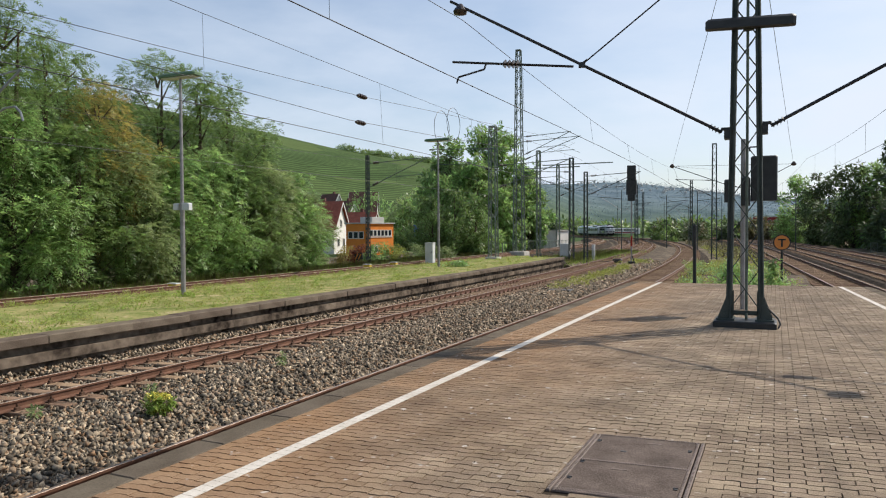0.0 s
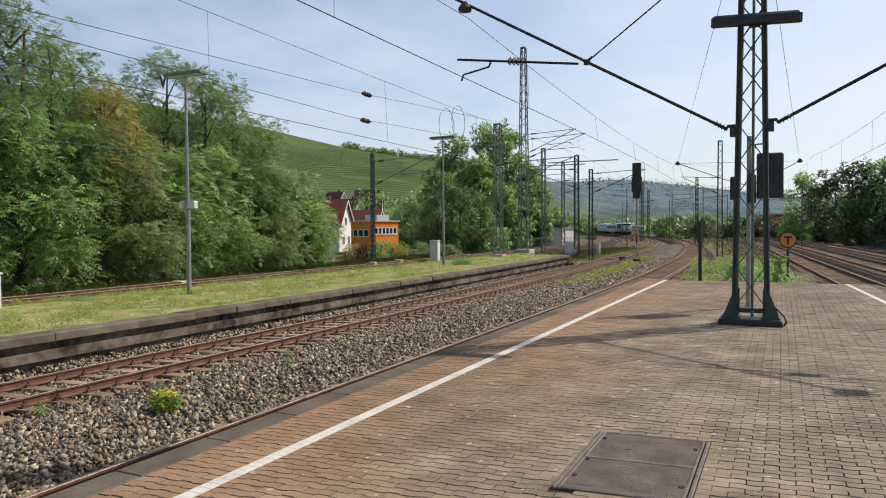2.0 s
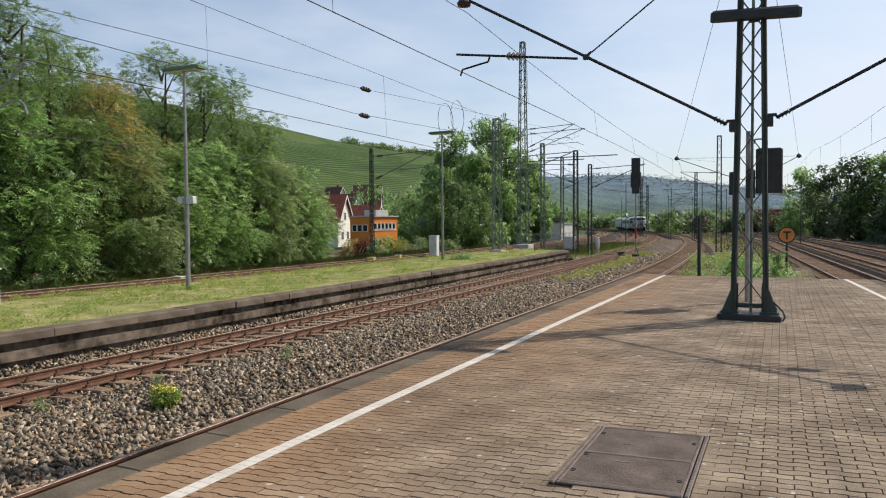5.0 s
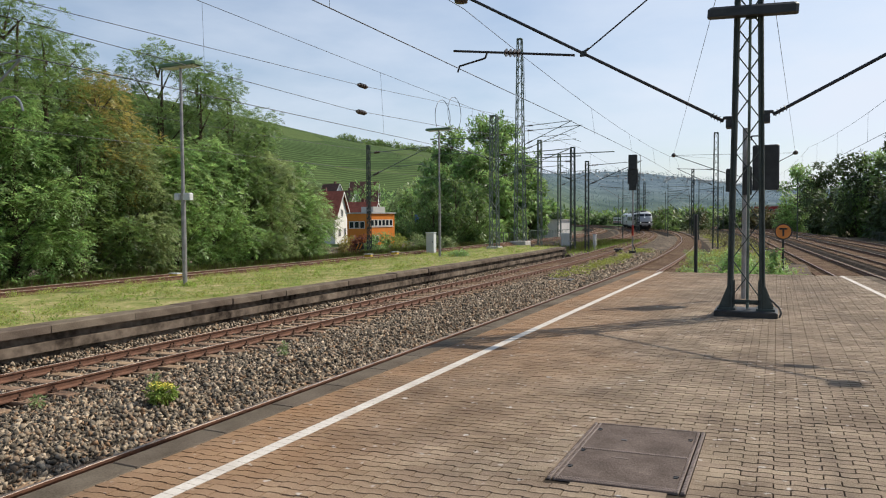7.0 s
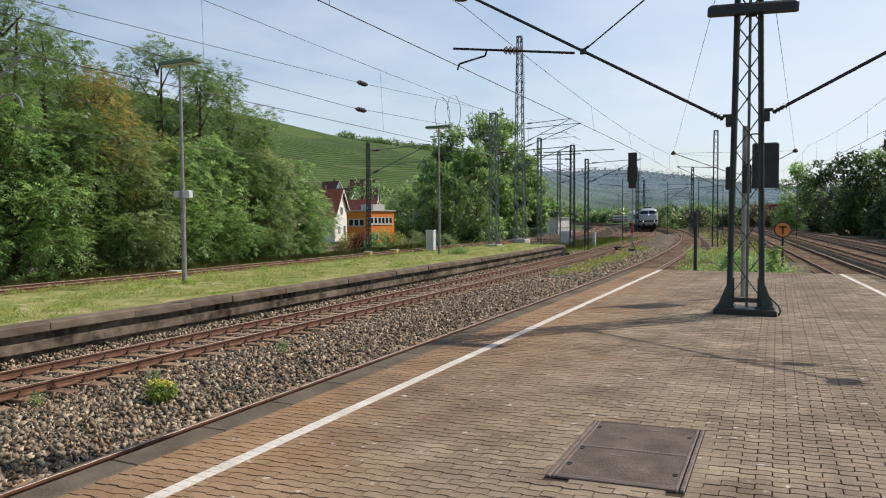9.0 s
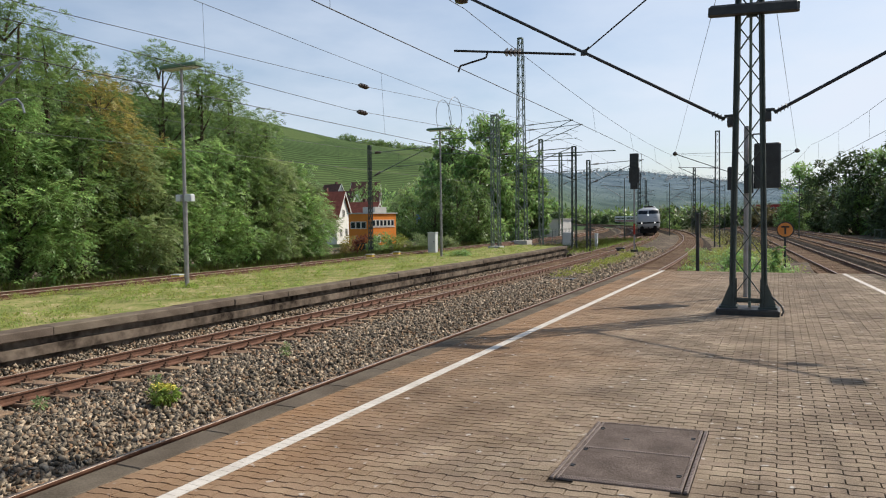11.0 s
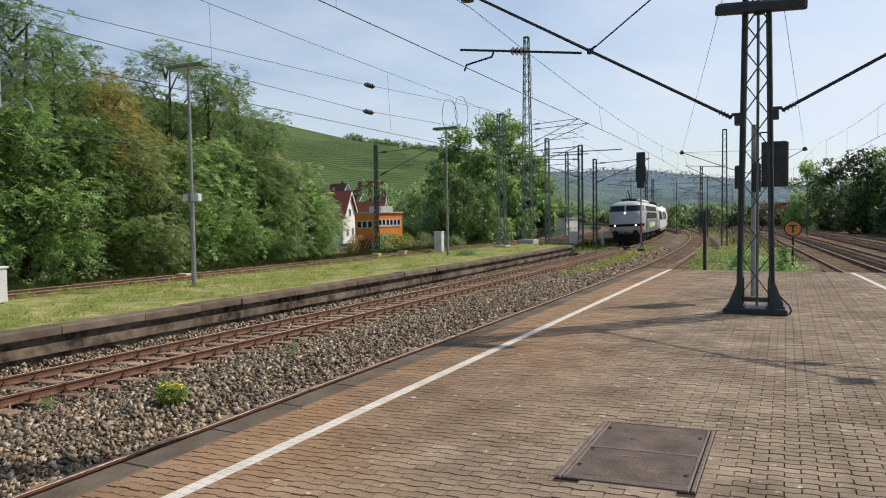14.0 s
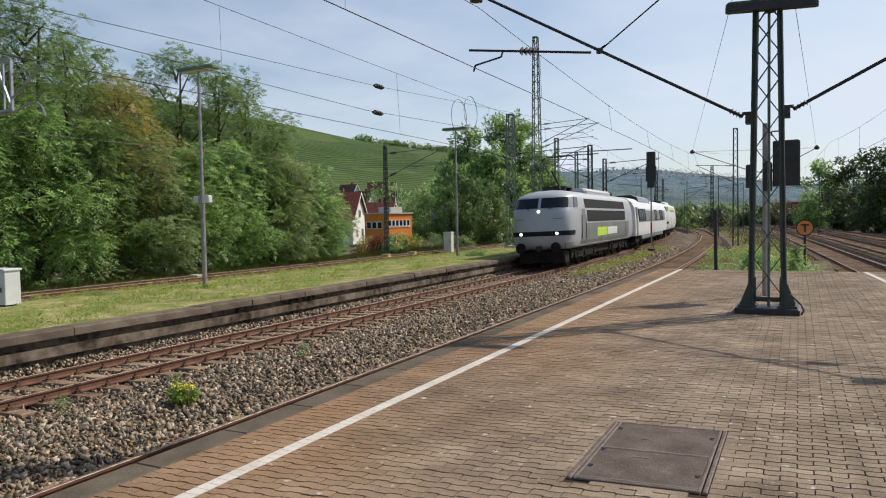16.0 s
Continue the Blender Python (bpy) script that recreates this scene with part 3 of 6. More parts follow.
def fronds(rng, centres, radii, count, size, mat, name="crown", flat=0.75):
    """Drooping feathered sprays: each a row of paired leaflets along a bent stalk, scattered over the clumps' outsides."""
    c, r = np.asarray(centres, float), np.asarray(radii, float)
    which = rng.choice(len(c), count, p=r ** 2 / (r ** 2).sum())
    d = rng.normal(size=(count, 3))
    d[:, 2] = d[:, 2] * .9 + .25
    d /= np.linalg.norm(d, axis=1)[:, None]
    pos = c[which] + d * (r[which] * rng.uniform(0.4, 1.0, count) ** 0.6)[:, None] * np.array([1, 1, flat])
    along = d * np.array([1, 1, .45]) + rng.normal(size=(count, 3)) * .35
    along /= np.linalg.norm(along, axis=1)[:, None]
    side = np.cross(along, rng.normal(size=(count, 3)) * .3 + np.array([0, 0, 1.0]))
    side /= np.linalg.norm(side, axis=1)[:, None] + 1e-9
    nrm = np.cross(side, along)
    s = (size * rng.uniform(0.55, 1.3, count))[:, None]
    down = np.array([0, 0, -1.0])
    out = np.empty((count, 7, 3, 3))
    for k, (t, way) in enumerate(((.25, 1), (.25, -1), (.5, 1), (.5, -1), (.75, 1), (.75, -1), (.85, 0))):
        root = pos + along * s * t + down * s * .4 * t * t
        tip = side * way * .85 + along * (.5 if way else 1.0) + down * (.25 + .3 * t)
        tip /= np.linalg.norm(tip, axis=1)[:, None]
        wide = np.cross(tip, nrm)
        ln = s * (.38 if way else .36)
        out[:, k, 0] = root - wide * ln * .12
        out[:, k, 1] = root + tip * ln * .35 + wide * ln * .27
        out[:, k, 2] = root + tip * ln
    return quads(name, out.reshape(-1, 3), mat, 3)


def quads(name, v, mat, k=4):
    """A mesh of loose leaves with k corners each."""
    n = len(v) // k
    me = bpy.data.meshes.new(name)
    me.vertices.add(len(v))
    me.vertices.foreach_set("co", np.ascontiguousarray(v, np.float32).ravel())
    me.loops.add(k * n)
    me.loops.foreach_set("vertex_index", np.arange(k * n, dtype=np.int32))
    me.polygons.add(n)
    me.polygons.foreach_set("loop_start", np.arange(0, k * n, k, dtype=np.int32))
    me.materials.append(mat)
    me.update(calc_edges=True)
    return me


def tree(x, y, z, height, radius, seed, mat, label, count=5000, size=0.3, low=0.12, clumps=46, name="tree", trunk=True, group="", feathered=False):
    rng = np.random.default_rng(seed)
    top = thing(name, label, "tree" if name == "tree" else "bush", group, at=pose(x, y, z))
    cs, rs, t = [], [], Shape()
    tr = 0.018 * height + 0.03
    if trunk:
        bend = rng.normal(size=2) * .02 * height
        t.beam((0, 0, -.1), (bend[0] * .4, bend[1] * .4, height * .35), 2 * tr, n=7, w2=1.4 * tr)
        t.beam((bend[0] * .4, bend[1] * .4, height * .35), (bend[0], bend[1], height * .9), 1.4 * tr, n=6, w2=.25 * tr)
    for i in range(clumps):
        h = low + (1 - low) * (i + rng.uniform(0, 1)) / clumps
        prof = math.sin(math.pi * min(1, max(0.02, (h - low + .1) / (1.12 - low))) ** 0.85) ** 0.6
        a, rr = rng.uniform(0, math.tau), radius * prof * rng.uniform(0.35, 1.08)
        cx, cy, cz = rr * math.cos(a), rr * math.sin(a), h * height * rng.uniform(.97, 1.0)
        cs.append((cx, cy, cz))
        rs.append(radius * rng.uniform(.2, .42) * (1.15 - (.3 if feathered else .6) * h))
        if trunk and i % 2 == 0:
            z0 = max(.1, cz - rr * .9 - .3)
            t.beam((0, 0, min(z0, height * .85)), (cx, cy, cz), tr * .55, n=5, w2=tr * .1)
    for i in range(5):       # loose sprays that break the outline
        a = rng.uniform(0, math.tau)
        cs.append((radius * .45 * math.cos(a), radius * .45 * math.sin(a), height * rng.uniform(.9, 1.03)))
        rs.append(radius * .13)
    if trunk:
        part("trunk", t, BARK, top, "brown bark")
    part("crown", (fronds if feathered else leaves)(rng, cs, rs, count, size, mat), mat, top)
    return top


def plant_woods():
    """The thicket behind the siding."""
    rows = [(-31, 15.5, 12.6, 3.0), (-31.5, 18.2, 12.4, 3.0), (-31.5, 20.8, 12.5, 3.0), (-32.5, 23.6, 11.6, 2.8), (-33, 28.0, 9.6, 2.6),
            (-33, 31.0, 12.5, 2.9), (-32.5, 33.6, 11.6, 3.0), (-32.5, 36.6, 11.2, 3.0), (-32.8, 39.6, 9.4, 2.7),
            (-36, 27, 12.0, 3.0), (-37, 38, 10.5, 2.6)]
    for i, (x, y, h, r) in enumerate(rows):
        tree(x, y, -1.2, h + 1.2, r, 100 + i, LEAF_DARK, "tall deciduous tree in full leaf beside the railway", 5600, .4, group="trees of the thicket", feathered=True)
    tree(-30.9, 25.0, -1.2, 10.6, 2.9, 130, LEAF_RUST, "deciduous tree turning rusty brown among green ones", 4800, .36, group="trees of the thicket", feathered=True)
    for i, (x, y, h, r) in enumerate([(-29.3, 16.5, 6.5, 2.3), (-29.2, 19.5, 7.2, 2.3), (-29, 22.5, 6.6, 2.2), (-29.3, 25.5, 6.4, 2.3), (-29.4, 28.6, 6.0, 2.2),
                                      (-29.5, 31.5, 6.4, 2.3), (-29.6, 34.5, 6.0, 2.2), (-29.8, 37.2, 6.2, 2.2), (-30, 40, 5.6, 1.9), (-30.6, 42.2, 4.4, 1.6)]):
        m = (LEAF, LEAF, LEAF_DARK, LEAF_LIGHT)[i % 4] if i < 9 else LEAF_LIGHT if i == 9 else LEAF
        tree(x, y, -1.1, h + 1.1, r, 200 + i, m, "dense green bushy tree reaching down to the ground", 3500, .52, low=.03, clumps=60, group="trees of the thicket", feathered=True)
    # the ivy-clad group behind the masts
    for i, (x, y, h, r) in enumerate([(-39.0, 86, 14.0, 4.2), (-36.0, 90, 16.2, 4.4), (-33.6, 91, 15.2, 4.0), (-34.5, 84, 11, 3.8), (-31.6, 95, 11, 3.0), (-37.5, 82, 9, 3.6), (-41, 88, 11, 3.4)]):
        tree(x, y, -1.5, h + 1.2, r, 300 + i, LEAF, "tall dark green tree overgrown with ivy", 12500, .54, low=.04, clumps=64, group="trees behind the masts")
    for i, (x, y, h, r) in enumerate([(-32.2, 66, 6.4, 2.2), (-30.2, 67.5, 7.4, 2.4), (-29.0, 70, 6.8, 2.2), (-33.6, 70, 5.6, 2.2)]):
        tree(x, y, -1.2, h, r, 320 + i, LEAF_DARK, "dark ivy-covered bush beside the siding", 5500, .32, low=.03, clumps=50, group="trees behind the masts")
    # village trees
    for i, (x, y, h, r, m) in enumerate([(-62, 118, 9, 5, LEAF_DARK), (-56, 122, 9.5, 5, LEAF_RUST), (-50, 120, 9, 5, LEAF_DARK), (-46, 112, 8, 4.5, LEAF_DARK), (-66, 126, 10, 5, LEAF), (-70, 140, 13, 6, LEAF), (-90, 150, 13, 7, LEAF),
                                      (-80, 150, 12, 6, LEAF_LIGHT), (-50, 135, 10, 6, LEAF_DARK), (-58, 140, 10, 6, LEAF)]):
        tree(x, y, -2, h, r, 340 + i, m, "leafy tree between the village houses", 3000, .75, low=.05, clumps=40, group="trees of the village")
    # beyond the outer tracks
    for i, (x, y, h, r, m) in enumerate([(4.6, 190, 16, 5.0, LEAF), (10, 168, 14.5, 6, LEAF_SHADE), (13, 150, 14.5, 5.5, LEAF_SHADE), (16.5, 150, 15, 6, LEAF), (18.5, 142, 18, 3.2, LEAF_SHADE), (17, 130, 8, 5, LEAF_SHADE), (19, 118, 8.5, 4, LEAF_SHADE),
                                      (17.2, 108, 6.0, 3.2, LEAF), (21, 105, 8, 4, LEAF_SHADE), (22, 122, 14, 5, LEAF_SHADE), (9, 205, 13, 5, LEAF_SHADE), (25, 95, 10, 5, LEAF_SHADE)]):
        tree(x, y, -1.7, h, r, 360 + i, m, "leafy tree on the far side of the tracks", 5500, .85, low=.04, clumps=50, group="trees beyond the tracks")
    # low growth where the tracks bend away
    rng = np.random.default_rng(9)
    for i in range(46):
        a = rng.uniform(-.145, .012)
        d = rng.uniform(205, 330)
        h = rng.uniform(3, 7)
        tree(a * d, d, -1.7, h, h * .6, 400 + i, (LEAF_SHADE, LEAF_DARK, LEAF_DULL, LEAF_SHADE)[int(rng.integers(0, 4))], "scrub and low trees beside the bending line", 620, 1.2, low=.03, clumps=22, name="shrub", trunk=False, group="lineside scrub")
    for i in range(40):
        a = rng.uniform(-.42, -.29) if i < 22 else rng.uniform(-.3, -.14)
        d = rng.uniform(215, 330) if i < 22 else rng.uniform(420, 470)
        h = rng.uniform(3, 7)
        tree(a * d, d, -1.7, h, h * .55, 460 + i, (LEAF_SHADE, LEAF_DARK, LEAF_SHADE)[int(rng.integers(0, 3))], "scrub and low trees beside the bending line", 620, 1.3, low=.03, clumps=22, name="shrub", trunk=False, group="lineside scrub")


plant_woods()


# ---- masts and posts ----
def lattice(x, y, z0, z1, wide, narrow, label, mat=STEEL, bays=12, name="catenary_mast", deep=None, base=True, bar=.06, single=False):
    """A lattice mast: four corner angles and crossing flat bars on each face."""
    top = thing(name, label, "mast", "catenary masts", at=pose(x, y, 0))
    deep = deep or wide
    r = deep / wide
    hgt = z1 - z0

    def at(sx, sy, z):
        w = (wide + (narrow - wide) * (z - z0) / hgt) / 2
        return Vector((sx * w, sy * w * r, z))
    for sx in (-1, 1):
        for sy in (-1, 1):
            part("leg", Shape().beam(at(sx, sy, z0), at(sx, sy, z1), bar * 1.5), mat, top)
    for k, (a, b) in enumerate((((-1, -1), (1, -1)), ((1, -1), (1, 1)), ((1, 1), (-1, 1)), ((-1, 1), (-1, -1)))):
        s = Shape()
        for i in range(bays):
            za, zb = z0 + hgt * i / bays, z0 + hgt * (i + 1) / bays
            if single:
                p, q = (a, b) if (i + k) % 2 else (b, a)
                s.beam(at(*p, za), at(*q, zb), bar, bar * .6)
            else:
                s.beam(at(*a, za), at(*b, zb), bar, bar * .6)
                s.beam(at(*b, za), at(*a, zb), bar, bar * .6)
        part("lattice_face", s, mat, top)
    part("cap", Shape().box((0, 0, z1), (narrow * 1.15, narrow * r * 1.15, .1)), mat, top)
    if base:
        part("footing", Shape().box((0, 0, z0 - .1), (wide * 1.7, deep * 1.7, .7), chamfer=.04), CONCRETE, top, "pale concrete footing")
    return top


def arm(top, p, q, d, mat=STEEL, name="bracket_tube", ins=True):
    s = Shape().beam(p, q, d, n=6)
    part(name, s, mat, top)
    if ins:
        p, q = Vector(p), Vector(q)
        i = Shape()
        dr = (q - p).normalized()
        for k in range(5):
            c = p + dr * (.45 + .11 * k)
            i.beam(c, c + dr * .05, d * 3.2, n=8, w2=d * 1.6)
        part("insulator", i, PORCELAIN, top)


def lamp_post(x, y, z, h, label, box=False):
    top = thing("platform_lamp", label, "street lamp", "platform lamps", at=pose(x, y, z))
    part("pole", Shape().beam((0, 0, -.1), (0, 0, h * .42), .17, n=10).beam((0, 0, h * .42), (0, 0, h - .1), .13, n=10, w2=.10), POLE, top, "grey steel pole")
    head = Shape()
    head.box((0, 0, h), (1.75, .5, .14), chamfer=.06)
    part("lamp_head", head, LAMPHEAD, top, "flat green lamp head")
    part("diffuser", Shape().box((0, 0, h - .085), (1.5, .36, .04), chamfer=.01), GREYBOX, top, "milky lamp cover")
    if box:
        part("loudspeaker", Shape().box((.28, -.05, h * .405), (.34, .22, .26), chamfer=.03), GREYBOX, top, "white loudspeaker box")
        part("loudspeaker", Shape().box((-.2, -.05, h * .405), (.22, .22, .24), chamfer=.03), GREYBOX, top, "white loudspeaker box")
    return top


lamp_post(-19.5, 19.37, -.36, 7.95, "tall grey lamp post with flat green head on grass", True)
lamp_post(-19.6, 41.2, -.36, 8.1, "tall grey lamp post with flat head among weeds")


def platform_mast():
    x, y = -.55, 15.45
    top = thing("platform_mast", "dark green riveted lattice mast standing on the platform", "mast", at=pose(x, y, 0))
    part("base_plate", Shape().box((0, 0, .06), (1.16, .8, .12), chamfer=.02), DARK, top, "dark steel base plinth")
    zt = 11.0

    def w(z):
        return .56 - .03 * z
    for sx in (-1, 1):
        for sy in (-1, 1):
            a, b = Vector((sx * w(.1) / 2, sy * .19, .1)), Vector((sx * w(zt) / 2, sy * .13, zt))
            s = Shape().beam(a, b, .085, .03)
            s.beam(a + Vector((sx * .028, -sy * .03, 0)), b + Vector((sx * .028, -sy * .03, 0)), .03, .09)
            part("leg", s, STEEL, top)
    for sx in (-1, 1):           # gusset feet
        s = Shape()
        for sy in (-1, 1):
            yy = sy * .2
            x0 = sx * w(0) / 2
            pts = [(x0 - sx * .06, yy, .12), (x0 + sx * .22, yy, .12), (x0 + sx * .22, yy, .18), (x0 + sx * .05, yy, .62), (x0 - sx * .06, yy, .7)]
            s.add(pts + [(a, b + .015, c) for a, b, c in pts], [(0, 1, 2, 3, 4), (9, 8, 7, 6, 5)] + [(i, 5 + i, 5 + (i + 1) % 5, (i + 1) % 5) for i in range(5)])
        s.box((sx * (w(0) / 2 + .08), 0, .14), (.34, .5, .04))
        part("gusset", s, STEEL, top)
        for by in (-.17, .17):
            part("bolt", Shape().beam((sx * (w(0) / 2 + .17), by, .16), (sx * (w(0) / 2 + .17), by, .25), .05, n=6), DARK, top)
    part("tie_plate", Shape().box((0, -.19, .3), (.5, .02, .05)), STEEL, top)
    part("tie_plate", Shape().box((0, .19, .22), (.5, .02, .05)), STEEL, top)
    z, k = .35, 0
    while z < zt - .6:
        h = w(z) * 1.42
        for sy in (-1, 1):
            p, q = (-1, 1) if (k + (sy > 0)) % 2 else (1, -1)
            part("brace", Shape().beam((p * w(z) / 2, sy * .18, z), (q * w(z + h) / 2, sy * .18, z + h), .075, .018), STEEL, top)
        for sx in (-1, 1):
            p, q = (-1, 1) if (k + (sx > 0)) % 2 else (1, -1)
            part("side_brace", Shape().beam((sx * w(z) / 2, p * .16, z), (sx * w(z + h) / 2, q * .16, z + h), .04, .012), STEEL, top)
        z += h
        k += 1
    part("lamp_bar", Shape().box((.07, -.32, 5.95), (1.62, .22, .2), Matrix.Rotation(radians(3.0), 3, 'Y'), chamfer=.05), DARK, top, "dark lamp housing across the mast")
    part("lamp_bracket", Shape().box((.05, -.2, 5.9), (.2, .12, .14)), STEEL, top)
    part("conduit", Shape().beam((.02, .1, .1), (.02, .1, 10.8), .055, n=8), STEEL_LIT, top, "grey conduit inside the mast")
    part("earth_cable", Shape().tube([(.34, -.15, .45), (.5, -.2, .3), (.6, -.24, .2), (.64, -.3, .1), (.6, -.34, .02)], .018, 6), DARK, top, "black earthing cable")
    # cantilevers to both sides
    for sx, xe, ze, zi, xs in ((-1, -6.45, 7.36, 3.86, -.33), (1, 6.3, 7.0, 3.93, .33)):
        part("cantilever_clamp", Shape().box((sx * .34, 0, zi - .03), (.12, .3, .16)).box((sx * .36, 0, zi + .1), (.2, .12, .05)), DARK, top)
        a, b = Vector((sx * .45, 0, zi + .04)), Vector((xe, 0, ze))
        d = (b - a).normalized()
        ins = Shape()
        for i in range(4):
            c = a + d * (.03 + .07 * i)
            ins.beam(c, c + d * .035, .13, n=8, w2=.05)
        part("insulator", ins, DARK, top)
        part("cantilever_tube", Shape().beam(a, b, .066, n=14), WIRE, top, "black cantilever tube")
        knot = a + d * (3.3 if sx < 0 else 3.4)
        part("tube_clamp", Shape().box(knot, (.14, .1, .12), chamfer=.03).beam(knot + Vector((0, 0, .02)), knot + Vector((.12, 0, .1)), .05, n=6), DARK, top)
        part("stay_wire", Shape().beam(knot, (sx * .25, 0, 7.75), .032, n=6), DARK, top)
    # spacer tube and steady arm over the platform track
    part("spacer_tube", Shape().beam((-3.5, 0, 5.53), (-6.4, 0, 5.93), .055, n=8), DARK, top)
    ins = Shape()
    for i in range(4):
        c = Vector((-4.78 - .1 * i, 0, 5.71 + .014 * i))
        ins.beam(c, c + Vector((-.06, 0, .008)), .2, n=10, w2=.08)
    part("insulator", ins, PORCELAIN, top)
    part("steady_arm", Shape().tube([(-5.55, 0, 5.82), (-5.6, 0, 5.68), (-6.25, 0, 5.56), (-6.3, 0, 5.42)], .022, 6), DARK, top)
    part("spacer_tube", Shape().beam((3.4, 0, 5.75), (6.6, 0, 5.95), .055, n=8), DARK, top)
    ins = Shape()
    for i in range(4):
        c = Vector((4.7 + .1 * i, 0, 5.83))
        ins.beam(c, c + Vector((.06, 0, .004)), .22, n=10, w2=.09)
    part("insulator", ins, PORCELAIN, top)
    part("insulator_bell", Shape().lathe((6.0, 0, 6.75), [(.05, 0), (.17, .03), (.19, .12), (.11, .24), (.05, .3)], 12), PORCELAIN, top, "brown bell insulator")
    part("insulator_bell", Shape().lathe((-6.2, 0, 7.0), [(.04, 0), (.15, .03), (.17, .1), (.1, .2), (.05, .26)], 12), PORCELAIN, top, "brown bell insulator")
    return top


platform_mast()
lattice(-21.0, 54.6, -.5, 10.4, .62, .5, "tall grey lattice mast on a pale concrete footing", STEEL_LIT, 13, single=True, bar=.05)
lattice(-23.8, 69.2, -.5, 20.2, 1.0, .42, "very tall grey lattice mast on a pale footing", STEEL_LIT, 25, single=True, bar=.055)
lattice(-29.5, 48.9, -.8, 7.9, .25, .2, "slim green lattice mast beside the siding", STEEL, 22, single=True, base=False, bar=.04)
lattice(-18.2, 68.7, -1.5, 8.95, .42, .36, "dark lattice mast at the old platform's end", STEEL, 17, base=False, single=True, bar=.045)
lattice(-17.0, 69.6, -1.5, 7.6, .34, .3, "slim dark lattice mast by the points", STEEL, 17, base=False, single=True, bar=.04)
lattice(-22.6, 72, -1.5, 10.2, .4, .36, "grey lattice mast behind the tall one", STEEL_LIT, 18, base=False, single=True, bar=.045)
lattice(-6.3, 85.6, -1.5, 11.5, .55, .4, "tall dark lattice mast between the tracks", STEEL, 18, base=False, single=True, bar=.05)
lattice(-27.9, 98, -1.5, 11.0, .45, .35, "distant lattice mast beside the tracks", STEEL_LIT, 16, base=False, single=True, bar=.05)
lattice(-13.5, 132, -1.5, 10.5, .45, .35, "distant lattice mast in the bend", STEEL, 14, base=False)
lattice(-26, 150, -1.5, 11, .45, .35, "distant lattice mast in the bend", STEEL, 14, base=False)
lattice(-33, 200, -1.5, 12, .5, .4, "distant lattice mast in the bend", STEEL, 14, base=False)

plain = thing("wooden_post", "dark plain post at the platform's end", "post", at=pose(-2.7, 27.6, -.9))
part("post_shaft", Shape().beam((0, 0, 0), (0, 0, 2.95), .13, n=8, w2=.12), DARK, plain)
part("post_cap", Shape().beam((0, 0, 2.95), (0, 0, 3.0), .15, n=8, w2=.1), DARK, plain)


def light_signal(x, y, z, h, label, lit=True):
    top = thing("light_signal", label, "railway signal", "light signals", at=pose(x, y, z))
    part("signal_post", Shape().beam((0, 0, 0), (0, 0, h - 2.7), .13, n=8), POLE, top, "grey signal post")
    part("post_band", Shape().beam((0, -.005, 1.7), (0, -.005, 2.6), .15, n=8), material("band_red", (.3, .03, .02), (.45, .06, .04), 5), top, "red and white band")
    s = Shape().box((0, 0, h - .6), (.72, .3, 1.2), chamfer=.03).box((0, .02, h - 1.85), (.86, .28, 1.3), chamfer=.05).box((0, 0, h - 2.75), (.62, .26, .55), chamfer=.03)
    part("signal_screen", s, DARK, top, "black signal head")
    part("cage", Shape().tube([(.5, 0, h), (.62, 0, h - .1), (.62, .1, h - 2.2)], .02, 5), POLE, top)
    part("foot", Shape().box((0, 0, .15), (.5, .4, .5), chamfer=.03).box((.9, 0, .02), (1.6, .5, .25), chamfer=.03), DARK, top, "dark steel foot")
    part("strut", Shape().beam((.35, 0, .1), (.02, 0, 1.0), .06), DARK, top)
    return top


light_signal(-11.2, 62, -1.2, 8.6, "black light signal seen from behind beside the track")
wire_in_box = thing("signal_box", "dark signal head on a post, seen from behind", "railway signal", "light signals", at=pose(-.3, 18.6, 0))
part("signal_post", Shape().beam((-.42, 0, 0), (-.42, 0, 4.1), .11, n=8), POLE, wire_in_box, "grey signal post")
part("signal_screen", Shape().box((.04, 0, 3.14), (.58, .3, 1.06), chamfer=.03), DARK, wire_in_box, "black signal screen")
part("lamp_case", Shape().box((-.36, -.05, 2.85), (.2, .3, .7), chamfer=.05), DARK, wire_in_box)
part("hood_frame", Shape().tube([(-.28, 0, 3.8), (-.28, 0, 3.9), (-.1, 0, 3.9), (-.1, 0, 3.8)], .018, 5), DARK, wire_in_box)

# round sign with a black letter on orange
sign = thing("round_sign", "round orange sign with a black letter on a post", "sign", at=pose(.2, 28.3, -.9))
part("sign_post", Shape().beam((0, 0, 0), (0, 0, 2.35), .08, n=8), DARK, sign)
turn = Matrix.Rotation(radians(90), 3, 'X')
ORANGE = material("sign_orange", (.62, .2, .03), (.75, .27, .05), 4, .5, bump=0)
BLACK = material("sign_black", (.015, .015, .015), (.03, .03, .03), 4, .5, bump=0)
part("rim", Shape().lathe((0, -.05, 2.35), [(.29, -.015), (.29, .015)], 24, turn), BLACK, sign, "black rim")
part("face", Shape().lathe((0, -.07, 2.35), [(.25, -.01), (.25, .01)], 24, turn), ORANGE, sign, "orange face")
part("letter", Shape().box((0, -.09, 2.33), (.06, .012, .28)).box((0, -.09, 2.45), (.26, .012, .055)), BLACK, sign, "black letter T")

# service cover in the paving
cover = thing("service_cover", "rusty steel double service cover set in the paving", "manhole cover", at=pose(-1.558, COVER_Y - SKEW * .558, 0))
cw, cl = .992, 1.585


